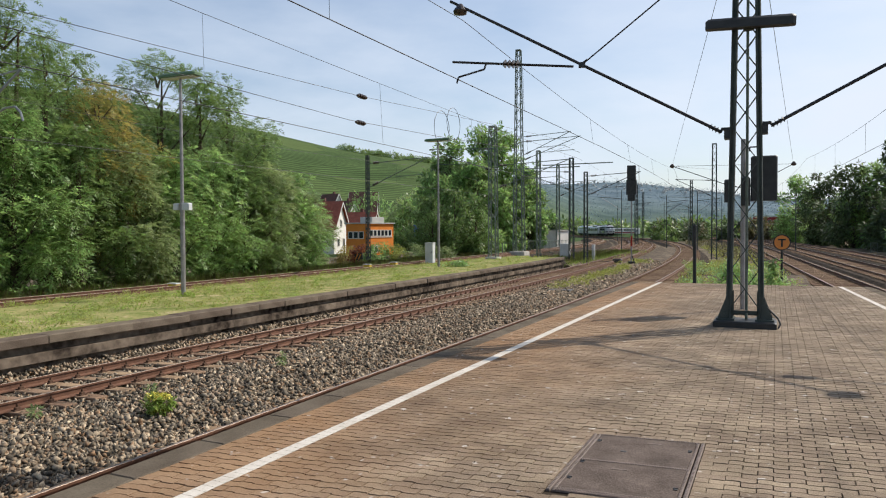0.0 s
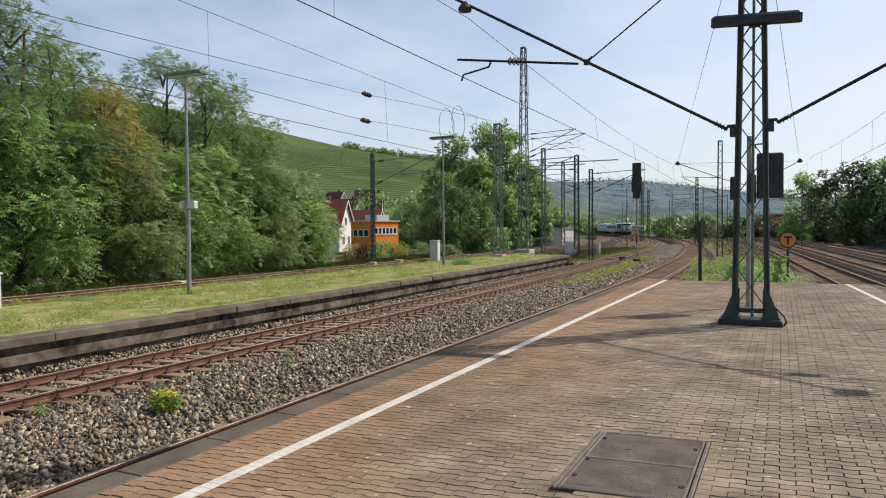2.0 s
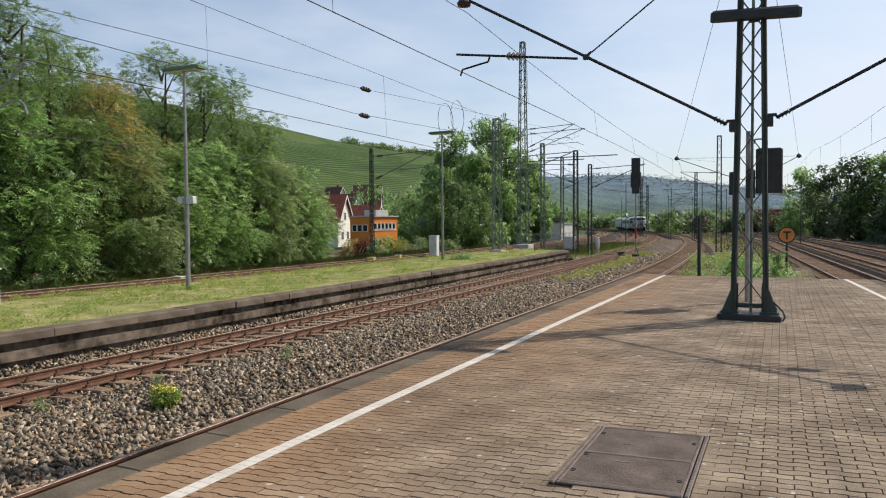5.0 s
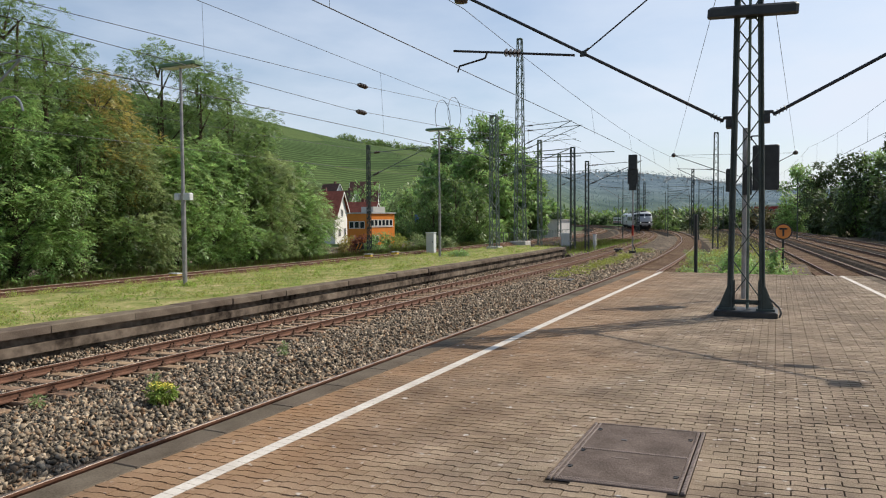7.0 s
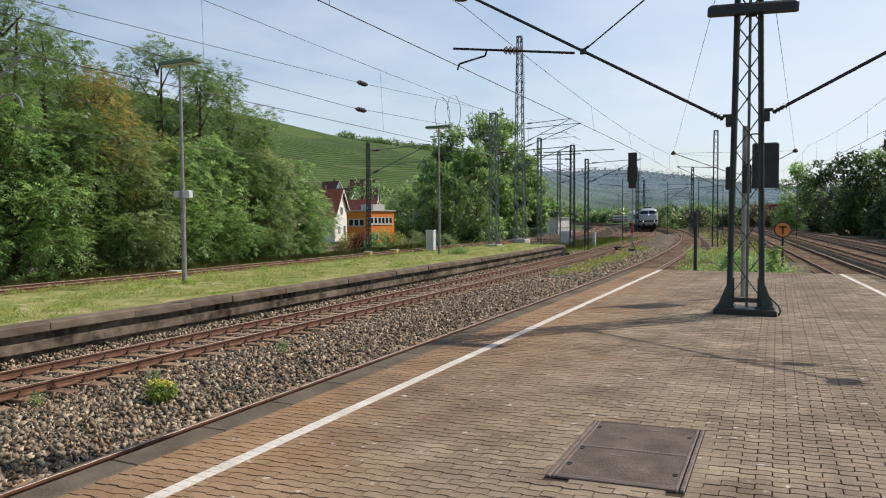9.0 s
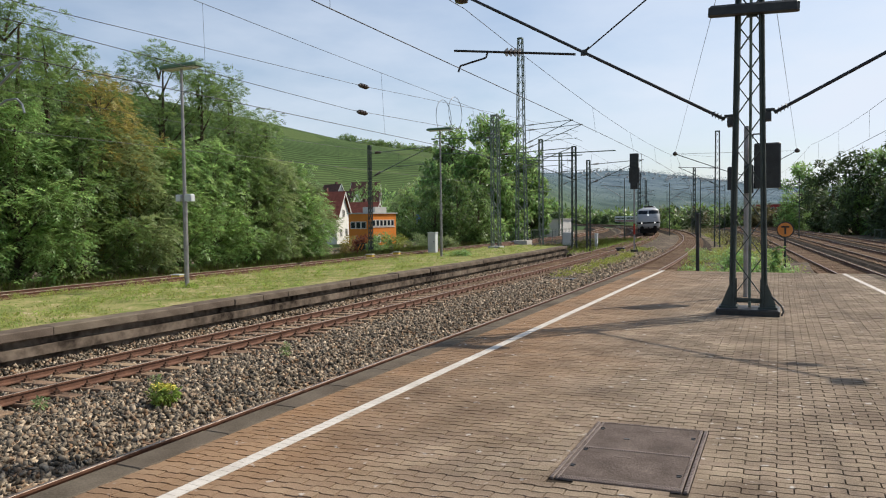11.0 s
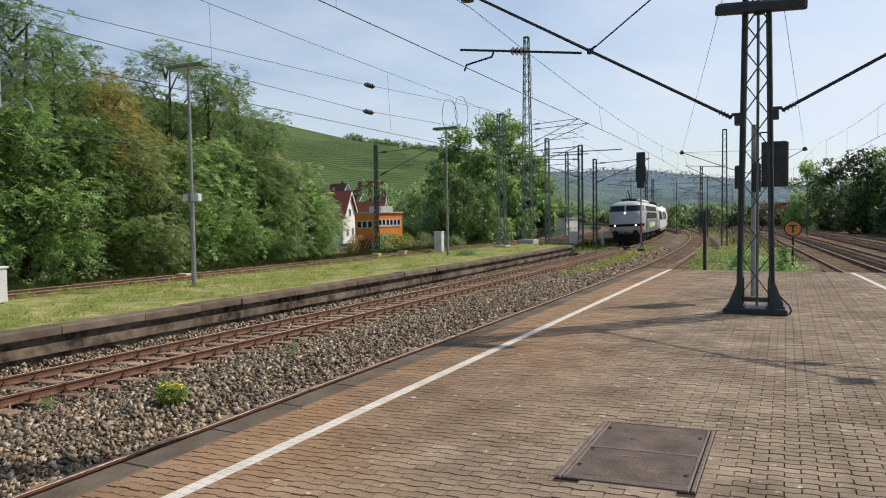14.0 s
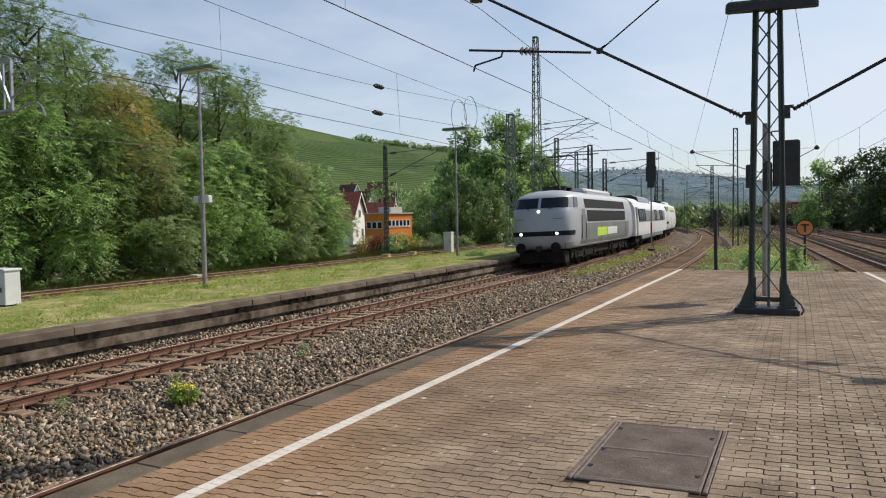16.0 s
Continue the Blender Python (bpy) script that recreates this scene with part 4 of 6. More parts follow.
def askew(shape):
    """Lay a shape along the paving's courses."""
    shape.v = [(x, y + SKEW * x, z) for x, y, z in shape.v]
    return shape


def toothed(x0, x1, y, w, n):
    """A strip across the cover with a row of small teeth."""
    t = Shape().box(((x0 + x1) / 2, y, -.002), (x1 - x0, w, .014))
    for i in range(n):
        t.box((x0 + (i + .5) * (x1 - x0) / n, y, .006), ((x1 - x0) / n * .5, w * .8, .012))
    return askew(t)


for x, w_ in ((.018, .03), (.058, .022), (cw - .018, .03), (cw - .058, .022)):
    part("frame_bar", askew(Shape().box((x, cl / 2, .0), (w_, cl, .018), chamfer=.005)), COVERRIM, cover, "worn steel frame bar")
    teeth = Shape()
    for i in range(48):
        teeth.box((x, (i + .5) * cl / 48, .009), (w_ * .7, cl / 48 * .5, .006))
    tagged(part("tread_teeth", askew(teeth), COVERRIM, cover), kind="stuff")
for y in (.016, .05, cl - .016):
    part("toothed_strip", toothed(.07, cw - .07, y, .024, 44), COVERRIM, cover)
part("toothed_strip", toothed(.07, cw - .07, cl * .5, .03, 44), COVERRIM, cover)
for y0, y1 in ((.066, cl * .5 - .017), (cl * .5 + .017, cl - .03)):
    part("plate", askew(Shape().box((cw / 2, (y0 + y1) / 2, -.004), (cw - .144, y1 - y0, .018), chamfer=.004)), COVER, cover)
for x, y in ((.1, .3), (cw - .1, .3), (.1, cl - .22), (cw - .1, cl - .3), (.1, .72)):
    part("lifting_eye", askew(Shape().box((x, y, .007), (.028, .03, .008)).box((x, y + .016, .01), (.036, .01, .01))), BLACK, cover, "dark lifting eye")
part("maker_mark", askew(Shape().box((.42, .62, .006), (.13, .018, .004))), COVERRIM, cover)
part("maker_mark", askew(Shape().box((.58, 1.42, .006), (.13, .018, .004))), COVERRIM, cover)
part("key_slot", askew(Shape().box((.36, 1.12, .006), (.05, .03, .004))), BLACK, cover)


# ---- the train ----
SILVER = material("loco_silver", (0.34, 0.352, 0.36), (0.46, 0.47, 0.475), 1.2, 0.42, 0.15, bump=0.04, fine=20, spread=0.3)
WHITE = material("coach_white", (0.58, 0.585, 0.58), (0.72, 0.72, 0.71), 1.2, 0.4, bump=0.03, fine=20, spread=0.3)
SKIRT = material("loco_grey", (0.13, 0.138, 0.13), (0.21, 0.22, 0.21), 1.2, 0.5, bump=0.05, fine=20)
GRILLE = material("grille_dark", (0.012, 0.012, 0.013), (0.03, 0.03, 0.032), 6, 0.85, bump=0.1)
# grimy running gear; the shade under the train is painted in as well
BOGIE = material("bogie_dirt_shade", (0.01, 0.009, 0.008), (0.035, 0.03, 0.026), 3, 0.85, 0.2, bump=0.2)
LIME = material("lime", (0.42, 0.62, 0.04), (0.55, 0.75, 0.08), 3, 0.5, bump=0)
PALE = material("pale_mark", (0.62, 0.62, 0.6), (0.72, 0.72, 0.7), 3, 0.5, bump=0)
HEADLAMP = glow("headlamp", (1.0, 0.97, 0.9), 2.2)
PANE = bpy.data.materials.new("dark_pane")
PANE.use_nodes = True
pb = PANE.node_tree.nodes["Principled BSDF"]
pb.inputs["Base Color"].default_value = (0.02, 0.024, 0.028, 1)
pb.inputs["Roughness"].default_value = 0.12
pb.inputs["Specular IOR Level"].default_value = 0.3

# heights over the rail: half width, half length, depth of the rounded nose
LEVELS = [(.95, 1.30, 9.10, 1.2), (1.05, 1.42, 9.28, 1.2), (1.3, 1.50, 9.42, 1.2), (1.8, 1.545, 9.48, 1.2), (2.4, 1.545, 9.42, 1.2), (2.85, 1.53, 9.28, 1.2),
          (2.95, 1.52, 9.2, 1.2), (3.5, 1.43, 8.86, 1.15), (3.64, 1.32, 8.66, 1.15), (3.78, 1.05, 8.3, 1.1), (3.87, .7, 7.8, .9), (3.91, .3, 7.2, .6)]


def level(z):
    for a, b in zip(LEVELS, LEVELS[1:]):
        if a[0] <= z <= b[0]:
            k = (z - a[0]) / (b[0] - a[0])
            return [p + (q - p) * k for p, q in zip(a, b)][1:]
    return LEVELS[-1][1:] if z > 3 else LEVELS[0][1:]


def skin(u, z, off=0.0):
    """A place on the locomotive's shell. u: 0 at the nose's middle, 1 at the right side's start, 2 at the tail's side end, mirrored for negative u."""
    w, l, c = level(z)
    w, l = w + off, l + off
    s = 1 if u >= 0 else -1
    u = abs(u)
    p = 2 / 2.9
    if u <= 1:
        a = (1 - u) * math.pi / 2
        return Vector((s * w * max(0, math.cos(a)) ** p, -(l - c) - c * max(0, math.sin(a)) ** p, z))
    if u <= 2:
        return Vector((s * w, -(l - c) + (u - 1) * 2 * (l - c), z))
    a = (u - 2) * math.pi / 2
    return Vector((s * w * max(0, math.cos(a)) ** p, (l - c) + c * max(0, math.sin(a)) ** p, z))


def u_at(y, z):
    w, l, c = level(z)
    return 1 + (y + (l - c)) / (2 * (l - c))


def patch(u0, u1, z0, z1, off=.012, nu=10, nz=5, across=None):
    """A panel that follows the shell; with across=(y0, y1) it lies on the straight side."""
    s = Shape()
    vs = []
    for o in (off, -.05):
        for j in range(nz + 1):
            z = z0 + (z1 - z0) * j / nz
            for i in range(nu + 1):
                if across:
                    u = u_at(across[0] + (across[1] - across[0]) * i / nu, z) * (1 if u0 >= 0 else -1)
                else:
                    u = u0 + (u1 - u0) * i / nu
                vs.append(skin(u, z, o))
    k, m = nu + 1, (nu + 1) * (nz + 1)
    fs = [(j * k + i, j * k + i + 1, j * k + k + i + 1, j * k + k + i) for j in range(nz) for i in range(nu)]
    rim = [i for i in range(k)] + [j * k + nu for j in range(1, nz + 1)] + [nz * k + i for i in range(nu - 1, -1, -1)] + [j * k for j in range(nz - 1, 0, -1)]
    fs += [(a, b, b + m, a + m) for a, b in zip(rim, rim[1:] + rim[:1])]
    return s.add(vs, fs)


def bogie(top, y, wheels, r, base):
    b = part("bogie", Shape().box((0, y, .62), (2.3, base + 1.3, .34), chamfer=.05).box((1.08, y, .75), (.2, base + 1.5, .3), chamfer=.04).box((-1.08, y, .75), (.2, base + 1.5, .3), chamfer=.04), BOGIE, top, "grimy bogie, darkened with the shade under the train")
    axle = Matrix.Rotation(radians(90), 3, 'Y')
    for i in range(wheels):
        yy = y - base / 2 + base * i / (wheels - 1)
        for sx in (-1, 1):
            part("wheel", Shape().lathe((sx * .75, yy, r), [(r + .025, -.07 * sx), (r + .025, -.04 * sx), (r, -.03 * sx), (r, .065 * sx)], 20, axle), BOGIE, b, "dark steel wheel")
            part("axle_box", Shape().box((sx * 1.16, yy, r), (.16, .34, .36), chamfer=.04), GRILLE, b, "dusty grey axle box")
            part("spring", Shape().beam((sx * 1.14, yy + .42, .55), (sx * 1.14, yy + .42, .95), .17, n=8), BOGIE, b)
    return b


def pantograph(top, y, raised):
    p = part("pantograph", Shape().box((0, y, 4.1), (1.3, 1.5, .07)).box((0, y - .7, 4.02), (1.2, .1, .2)).box((0, y + .7, 4.02), (1.2, .1, .2)), DARK, top, "dark roof pantograph")
    if raised:
        part("lower_arm", Shape().beam((0, y + .5, 4.15), (0, y - .9, 4.9), .09, n=6), DARK, p)
        part("upper_arm", Shape().beam((-.25, y - .9, 4.9), (-.5, y + .4, 5.75), .04, n=6).beam((.25, y - .9, 4.9), (.5, y + .4, 5.75), .04, n=6), DARK, p)
        part("contact_strip", Shape().tube([(-.95, y + .4, 5.6), (-.7, y + .4, 5.78), (.7, y + .4, 5.78), (.95, y + .4, 5.6)], .03, 6), DARK, p)
    else:
        part("folded_arms", Shape().beam((-.3, y + .6, 4.2), (-.5, y - .9, 4.3), .05, n=6).beam((.3, y + .6, 4.2), (.5, y - .9, 4.3), .05, n=6), DARK, p)
    for sx in (-.5, .5):
        for dy in (-.5, .5):
            part("insulator", Shape().lathe((sx, y + dy, 3.82), [(.05, 0), (.11, .04), (.06, .08), (.11, .12), (.06, .16), (.1, .2), (.05, .25)], 10), PORCELAIN, p)


def locomotive(label, body, scheme):
    top = thing("locomotive", label, "locomotive")
    s = Shape()
    us = [-1 + i / 16 for i in range(33)]
    full = us + [1.15, 1.5, 1.85] + [2 + i / 10 for i in range(11)] + [-(3 - i / 10) for i in range(1, 11)] + [-1.85, -1.5, -1.15]
    n = len(full)
    zs = [.95, 1.05, 1.15, 1.3, 1.55, 1.8, 2.1, 2.4, 2.65, 2.85, 2.95, 3.1, 3.3, 3.5, 3.57, 3.64, 3.71, 3.78, 3.83, 3.87, 3.91]
    vs = [skin(u, z) for z in zs for u in full]
    fs = [(j * n + i, j * n + (i + 1) % n, j * n + n + (i + 1) % n, j * n + n + i) for j in range(len(zs) - 1) for i in range(n)]
    fs += [tuple(range((len(zs) - 1) * n, len(zs) * n)), tuple(range(n - 1, -1, -1))]
    shell = part("body", s.add(vs, fs), body, top, smooth=True)
    for a, b in ((-.64, -.008), (.008, .64)):
        part("windscreen", patch(a, b, 2.98, 3.48), PANE, top, "dark raked windscreen")
    for sg in (1, -1):
        part("corner_panel", patch(sg * .67, sg * .82, 2.97, 3.5), SKIRT, top)
        part("side_window", patch(sg * .87, sg * 1.03, 2.97, 3.48), PANE, top)
        part("nose_band", patch(0, sg * .99, 1.62, 1.85), GRILLE, top, "dark band between the headlamps")
        if scheme == "grilles":
            part("upper_grille", patch(sg, sg, 2.96, 3.44, across=(-5.9, 5.6), nu=16), GRILLE, top, "dark louvred grille")
            part("lower_grille", patch(sg, sg, 2.24, 2.84, across=(-5.6, 5.6), nu=16), GRILLE, top, "dark louvred grille")
            part("side_panel", patch(sg, sg, 1.08, 2.16, off=.008, across=(-7.0, 6.9), nu=16), SKIRT, top, "grey lower side panel")
            part("cab_door", patch(sg, sg, 1.3, 2.9, off=.014, across=(-6.75, -6.1)), SKIRT, top)
            for along in (-6.9, -6.0):
                part("door_rail", Shape().beam(skin(sg * u_at(along, 1.4), 1.4, .04), skin(sg * u_at(along, 2.6), 2.6, .04), .035, n=6), DARK, top)
            part("logo_block", patch(sg, sg, 1.42, 1.9, off=.016, across=(-3.2, -.6)), LIME, top, "lime green emblem")
            part("emblem_bars", patch(sg, sg, 1.45, 1.88, off=.016, across=(-.4, 2.6)), PALE, top, "pale emblem")
        else:
            part("green_stripe", patch(sg, sg, 3.2, 3.5, across=(-6.5, 6.0), nu=12), LIME, top)
            part("upper_grille", patch(sg, sg, 2.9, 3.15, across=(-5, 5), nu=12), SKIRT, top)
        # lamps
        c = skin(sg * .295, 1.73, .02)
        part("headlamp", Shape().lathe(c, [(.075, -.05), (.075, .03), (.05, .05)], 16, Matrix.Rotation(radians(90), 3, 'X')), HEADLAMP, top, "lit round headlamp")
        part("lamp_hood", patch(sg * .22, sg * .5, 1.585, 1.6, off=.06), SILVER, top)
        part("buffer", Shape().lathe((sg * .875, -9.2, 1.06), [(.12, 0), (.12, .35), (.24, .36), (.26, .40), (.24, .45)], 16, Matrix.Rotation(radians(90), 3, 'X')), BOGIE, top, "black round buffer")
        part("wiper", Shape().beam(skin(sg * .12, 2.9, .03), skin(sg * .28, 3.12, .03), .03), DARK, top)
        part("handrail", Shape().tube([skin(sg * .2, 2.45, .05), skin(sg * .45, 2.45, .05)], .015, 5), SKIRT, top)
        part("fender", patch(sg * .55, sg * .97, 1.0, 1.3, off=.05), body, top, "pale apron at the nose corner")
    part("headlamp", Shape().lathe(skin(0, 2.82, .0), [(.075, -.05), (.075, .05), (.05, .07)], 16, Matrix.Rotation(radians(90), 3, 'X')), HEADLAMP, top, "lit round headlamp")
    for x in (-.42, .42):
        part("brake_hose", Shape().tube([(x, -9.32, 1.0), (x, -9.5, .85), (x * .9, -9.52, .62), (x * .85, -9.42, .5)], .03, 6), BOGIE, top, "black brake hose")
    for sg in (1, -1):
        part("body_trim", patch(sg, sg, 1.0, 1.06, off=.02, across=(-7.9, 7.8), nu=16, nz=2), PALE, top, "pale lower edge strip")
        for y in (-6.4, 6.4):
            for z in (.45, .8):
                part("step", Shape().box((sg * 1.38, y, z), (.16, .5, .04)), BOGIE, top)
        for y in (-5.9, -2.0, 1.9, 5.7):
            part("panel_seam", patch(sg, sg, 1.1, 2.2, off=.013, across=(y - .02, y + .02), nu=1), GRILLE, top, "dark seam between side panels")
    part("coupling_hook", Shape().box((0, -9.4, 1.02), (.22, .4, .26), chamfer=.04), DARK, top)
    part("pilot", Shape().box((0, -8.6, .6), (2.3, .9, .6), chamfer=.08), BOGIE, top, "dark snow plough")
    part("underframe", Shape().box((0, 0, .78), (2.2, 7.0, .6), chamfer=.06), BOGIE, top)
    part("roof_hood", Shape().box((0, .5, 3.96), (1.9, 7.0, .3), chamfer=.14).box((0, .5, 4.08), (1.2, 5.5, .2), chamfer=.08), body, top, "pale roof hood")
    for k in range(5):
        part("roof_insulator", Shape().lathe((.3 * (-1) ** k, -6.4 + .45 * k, 3.84), [(.06, 0), (.13, .05), (.07, .1), (.13, .15), (.05, .3)], 10), PORCELAIN, top)
    part("roof_cable", Shape().tube([(.3, -6.6, 4.15), (-.2, -5.5, 4.2), (.3, -4.6, 4.15)], .03, 5), DARK, top)
    pantograph(top, -5.6, True)
    pantograph(top, 5.6, False)
    bogie(top, -4.9, 3, .62, 4.5)
    bogie(top, 4.9, 3, .62, 4.5)
    return top


def coach(label, half, colour, band, windows, dome):
    top = thing("railway_coach", label, "railway carriage")
    prof = [(-1.40, 1.0), (1.40, 1.0), (1.43, 1.25), (1.44, 2.2), (1.38, 3.1), (1.2, 3.5), (.85, 3.8), (.4, 3.95), (-.4, 3.95), (-.85, 3.8), (-1.2, 3.5), (-1.38, 3.1), (-1.44, 2.2), (-1.43, 1.25)]
    part("body", Shape().sweep(prof, [(0, -half, 0, 0), (0, half, 0, 0)]), colour, top)
    for sx in (-1, 1):
        part("window_band", Shape().box((sx * 1.425, 0, 2.52), (.08, 2 * half - 4.5, .85), Matrix.Rotation(radians(-4 * sx), 3, 'Y')), band, top, "grey window band")
        for y0, n in windows:
            for i in range(n):
                part("window", Shape().box((sx * 1.44, y0 + i * 1.15, 2.58), (.08, .8, .95), Matrix.Rotation(radians(-4 * sx), 3, 'Y'), chamfer=.02), PANE, top)
        part("door", Shape().box((sx * 1.43, -half + 1.0, 2.1), (.06, .85, 2.1)), SKIRT, top)
        part("lower_trim", Shape().box((sx * 1.3, 0, .95), (.2, 2 * half - 8, .5), chamfer=.05), SKIRT, top)
    if dome:
        d = Shape()
        d.sweep([(-1.1, 3.6), (1.1, 3.6), (.95, 4.0), (.5, 4.22), (-.5, 4.22), (-.95, 4.0)], [(0, -7.5, 0, 0), (0, 0.5, 0, 0)])
        part("glass_dome", d, PANE, top, "dark glazed roof dome")
    part("gangway", Shape().box((0, -half - .2, 2.3), (1.4, .45, 2.3), chamfer=.1).box((0, half + .2, 2.3), (1.4, .45, 2.3), chamfer=.1), GRILLE, top)
    part("underframe", Shape().box((0, 0, .7), (1.9, half, .6), chamfer=.06), BOGIE, top)
    bogie(top, -half + 3.6, 2, .46, 2.5)
    bogie(top, half - 3.6, 2, .46, 2.5)
    return top


loco = locomotive("silver electric locomotive with dark grilles and lit headlamps", SILVER, "grilles")
coach_one = coach("white railway carriage with grey window band", 12.6, WHITE, SKIRT, [(-10.2, 4), (1, 2), (5.5, 3)], True)
loco_two = locomotive("pale grey electric locomotive with a lime green roof stripe", WHITE, "stripe")

# where the train stands on its track: distance along it
LINE = [(x * UNIT, y * UNIT) for x, y, z, t in TRACK_THREE]
GAP = STEP * UNIT


def on_track(s):
    """The place at s metres along the track's line."""
    i = max(0, min(len(LINE) - 2, int(s / GAP)))
    k = s / GAP - i
    a, b = LINE[i], LINE[i + 1]
    return Vector((a[0] + (b[0] - a[0]) * k, a[1] + (b[1] - a[1]) * k, RAIL_TOP * UNIT))


def along(y):
    """The distance along the track at which it reaches y."""
    for i, (a, b) in enumerate(zip(LINE, LINE[1:])):
        if a[1] <= y <= b[1]:
            return (i + (y - a[1]) / (b[1] - a[1])) * GAP
    return len(LINE) * GAP


# seconds, and the y, in units of the plan, that the leading locomotive's nose has reached
NOSE = [(0, 292), (1, 275), (2, 257.5), (3, 240), (4, 222.5), (5, 205.8), (6, 189.5), (7, 173.4), (8, 158), (9, 144), (10, 131.5), (11, 119), (12, 105.6),
        (12.5, 98), (13, 90), (13.5, 81.6), (14, 73.3), (14.5, 65.0), (15, 56.2), (15.5, 47.2), (16, 37.9)]


def vehicle_rows(back, half):
    """Rows for a vehicle whose middle is that far behind the nose, set on the track by its two bogies."""
    rows = []
    for t, y in NOSE:
        s = along(y * UNIT) + back
        a, b = on_track(s - half), on_track(s + half)
        rows.append((t, Matrix.Translation((a + b) / 2) @ Matrix.Rotation(math.atan2(-(b - a).x, (b - a).y), 4, 'Z') @ Matrix.Rotation(-math.atan(CANT), 4, 'Y')))
    return rows


def motions():
    walk(loco, vehicle_rows(9.75, 4.9))
    walk(coach_one, vehicle_rows(19.9 + 13.0, 9.0))
    walk(loco_two, vehicle_rows(46.1 + 9.75, 4.9))


# ---- buildings ----
PLASTER = material("plaster_white", (0.62, 0.6, 0.55), (0.78, 0.76, 0.71), 0.8, 0.9, bump=0.1)
ROOF_RED = material("roof_red", (0.16, 0.05, 0.035), (0.30, 0.10, 0.07), 2.5, 0.85, bump=0.5, fine=12)
ROOF_DARK = material("roof_brown", (0.10, 0.05, 0.04), (0.19, 0.10, 0.08), 2.5, 0.85, bump=0.5, fine=12)
ORANGE_WALL = material("orange_wall", (0.66, 0.2, 0.035), (0.8, 0.28, 0.055), 0.5, 0.8, bump=0.05)
FLAT_ROOF = material("flat_roof", (0.42, 0.41, 0.38), (0.56, 0.54, 0.5), 1, 0.9)
BLUE = material("banner_blue", (0.05, 0.17, 0.5), (0.08, 0.24, 0.62), 1, 0.7, bump=0)
RED_WALL = material("red_wall", (0.26, 0.035, 0.035), (0.36, 0.06, 0.055), 0.8, 0.8)


def window_part(top, x, y, z, w, h, facing, cross=True):
    """A window on a wall: facing 'y' (towards -y) or 'x' (towards +x)."""
    def b(dx, dz, sx, sz, out):
        return ((x + dx, y - out, z + dz), (sx, .08, sz)) if facing == 'y' else ((x + out, y + dx, z + dz), (.08, sx, sz))
    win = part("window", Shape().box(*b(0, 0, w, h, 0)), PANE, top, "dark window")
    f = Shape()
    for dx in (-w / 2, w / 2) + ((0,) if cross else ()):
        f.box(*b(dx, 0, .1, h + .1, .03))
    for dz in (-h / 2, h / 2):
        f.box(*b(0, dz, w + .1, .1, .03))
    part("window_frame", f, PLASTER, win)
    return win


def gabled_house(x, y, z, turn, length, depth, eave, ridge, wall, roof, label, windows=True):
    """Ridge along local x; the gables close the ends."""
    top = thing("house", label, "house", "village houses", at=pose(x, y, z, 0, 0, turn))
    l, d = length / 2, depth / 2
    part("wall", Shape().add([(-l, -d, 0), (l, -d, 0), (l, d, 0), (-l, d, 0), (-l, -d, eave), (l, -d, eave), (l, d, eave), (-l, d, eave), (-l, 0, ridge), (l, 0, ridge)],
                             [(0, 1, 5, 4), (1, 2, 6, 9, 5), (2, 3, 7, 6), (3, 0, 4, 8, 7), (3, 2, 1, 0)]), wall, top)
    o, k = .45, (ridge - eave) / d
    for sy in (-1, 1):
        a = [(-l - o, sy * (d + o), eave - k * o + .05), (l + o, sy * (d + o), eave - k * o + .05), (l + o, 0, ridge + .05), (-l - o, 0, ridge + .05)]
        part("roof", Shape().add(a + [(p, q, r + .16) for p, q, r in a], [(0, 1, 2, 3), (7, 6, 5, 4), (0, 4, 5, 1), (1, 5, 6, 2), (2, 6, 7, 3), (3, 7, 4, 0)]), roof, top, "tiled roof slope")
    for sx in (-1, 1):
        part("barge_board", Shape().beam((sx * (l + o), -d - o, eave - k * o), (sx * (l + o), 0, ridge), .06, .22).beam((sx * (l + o), d + o, eave - k * o), (sx * (l + o), 0, ridge), .06, .22), PLASTER, top)
    part("chimney", Shape().box((l * .3, .6, ridge + .2), (.6, .6, 1.3)), ROOF_DARK, top)
    if windows:
        for yy in (-d * .4, d * .4):
            window_part(top, l, yy, eave * .45, 1.0, 1.3, 'x')
        window_part(top, l, 0, eave + .6, 1.0, 1.2, 'x')
        for xx in (-l * .5, 0, l * .5):
            window_part(top, xx, -d, eave * .5, 1.0, 1.3, 'y')
    return top


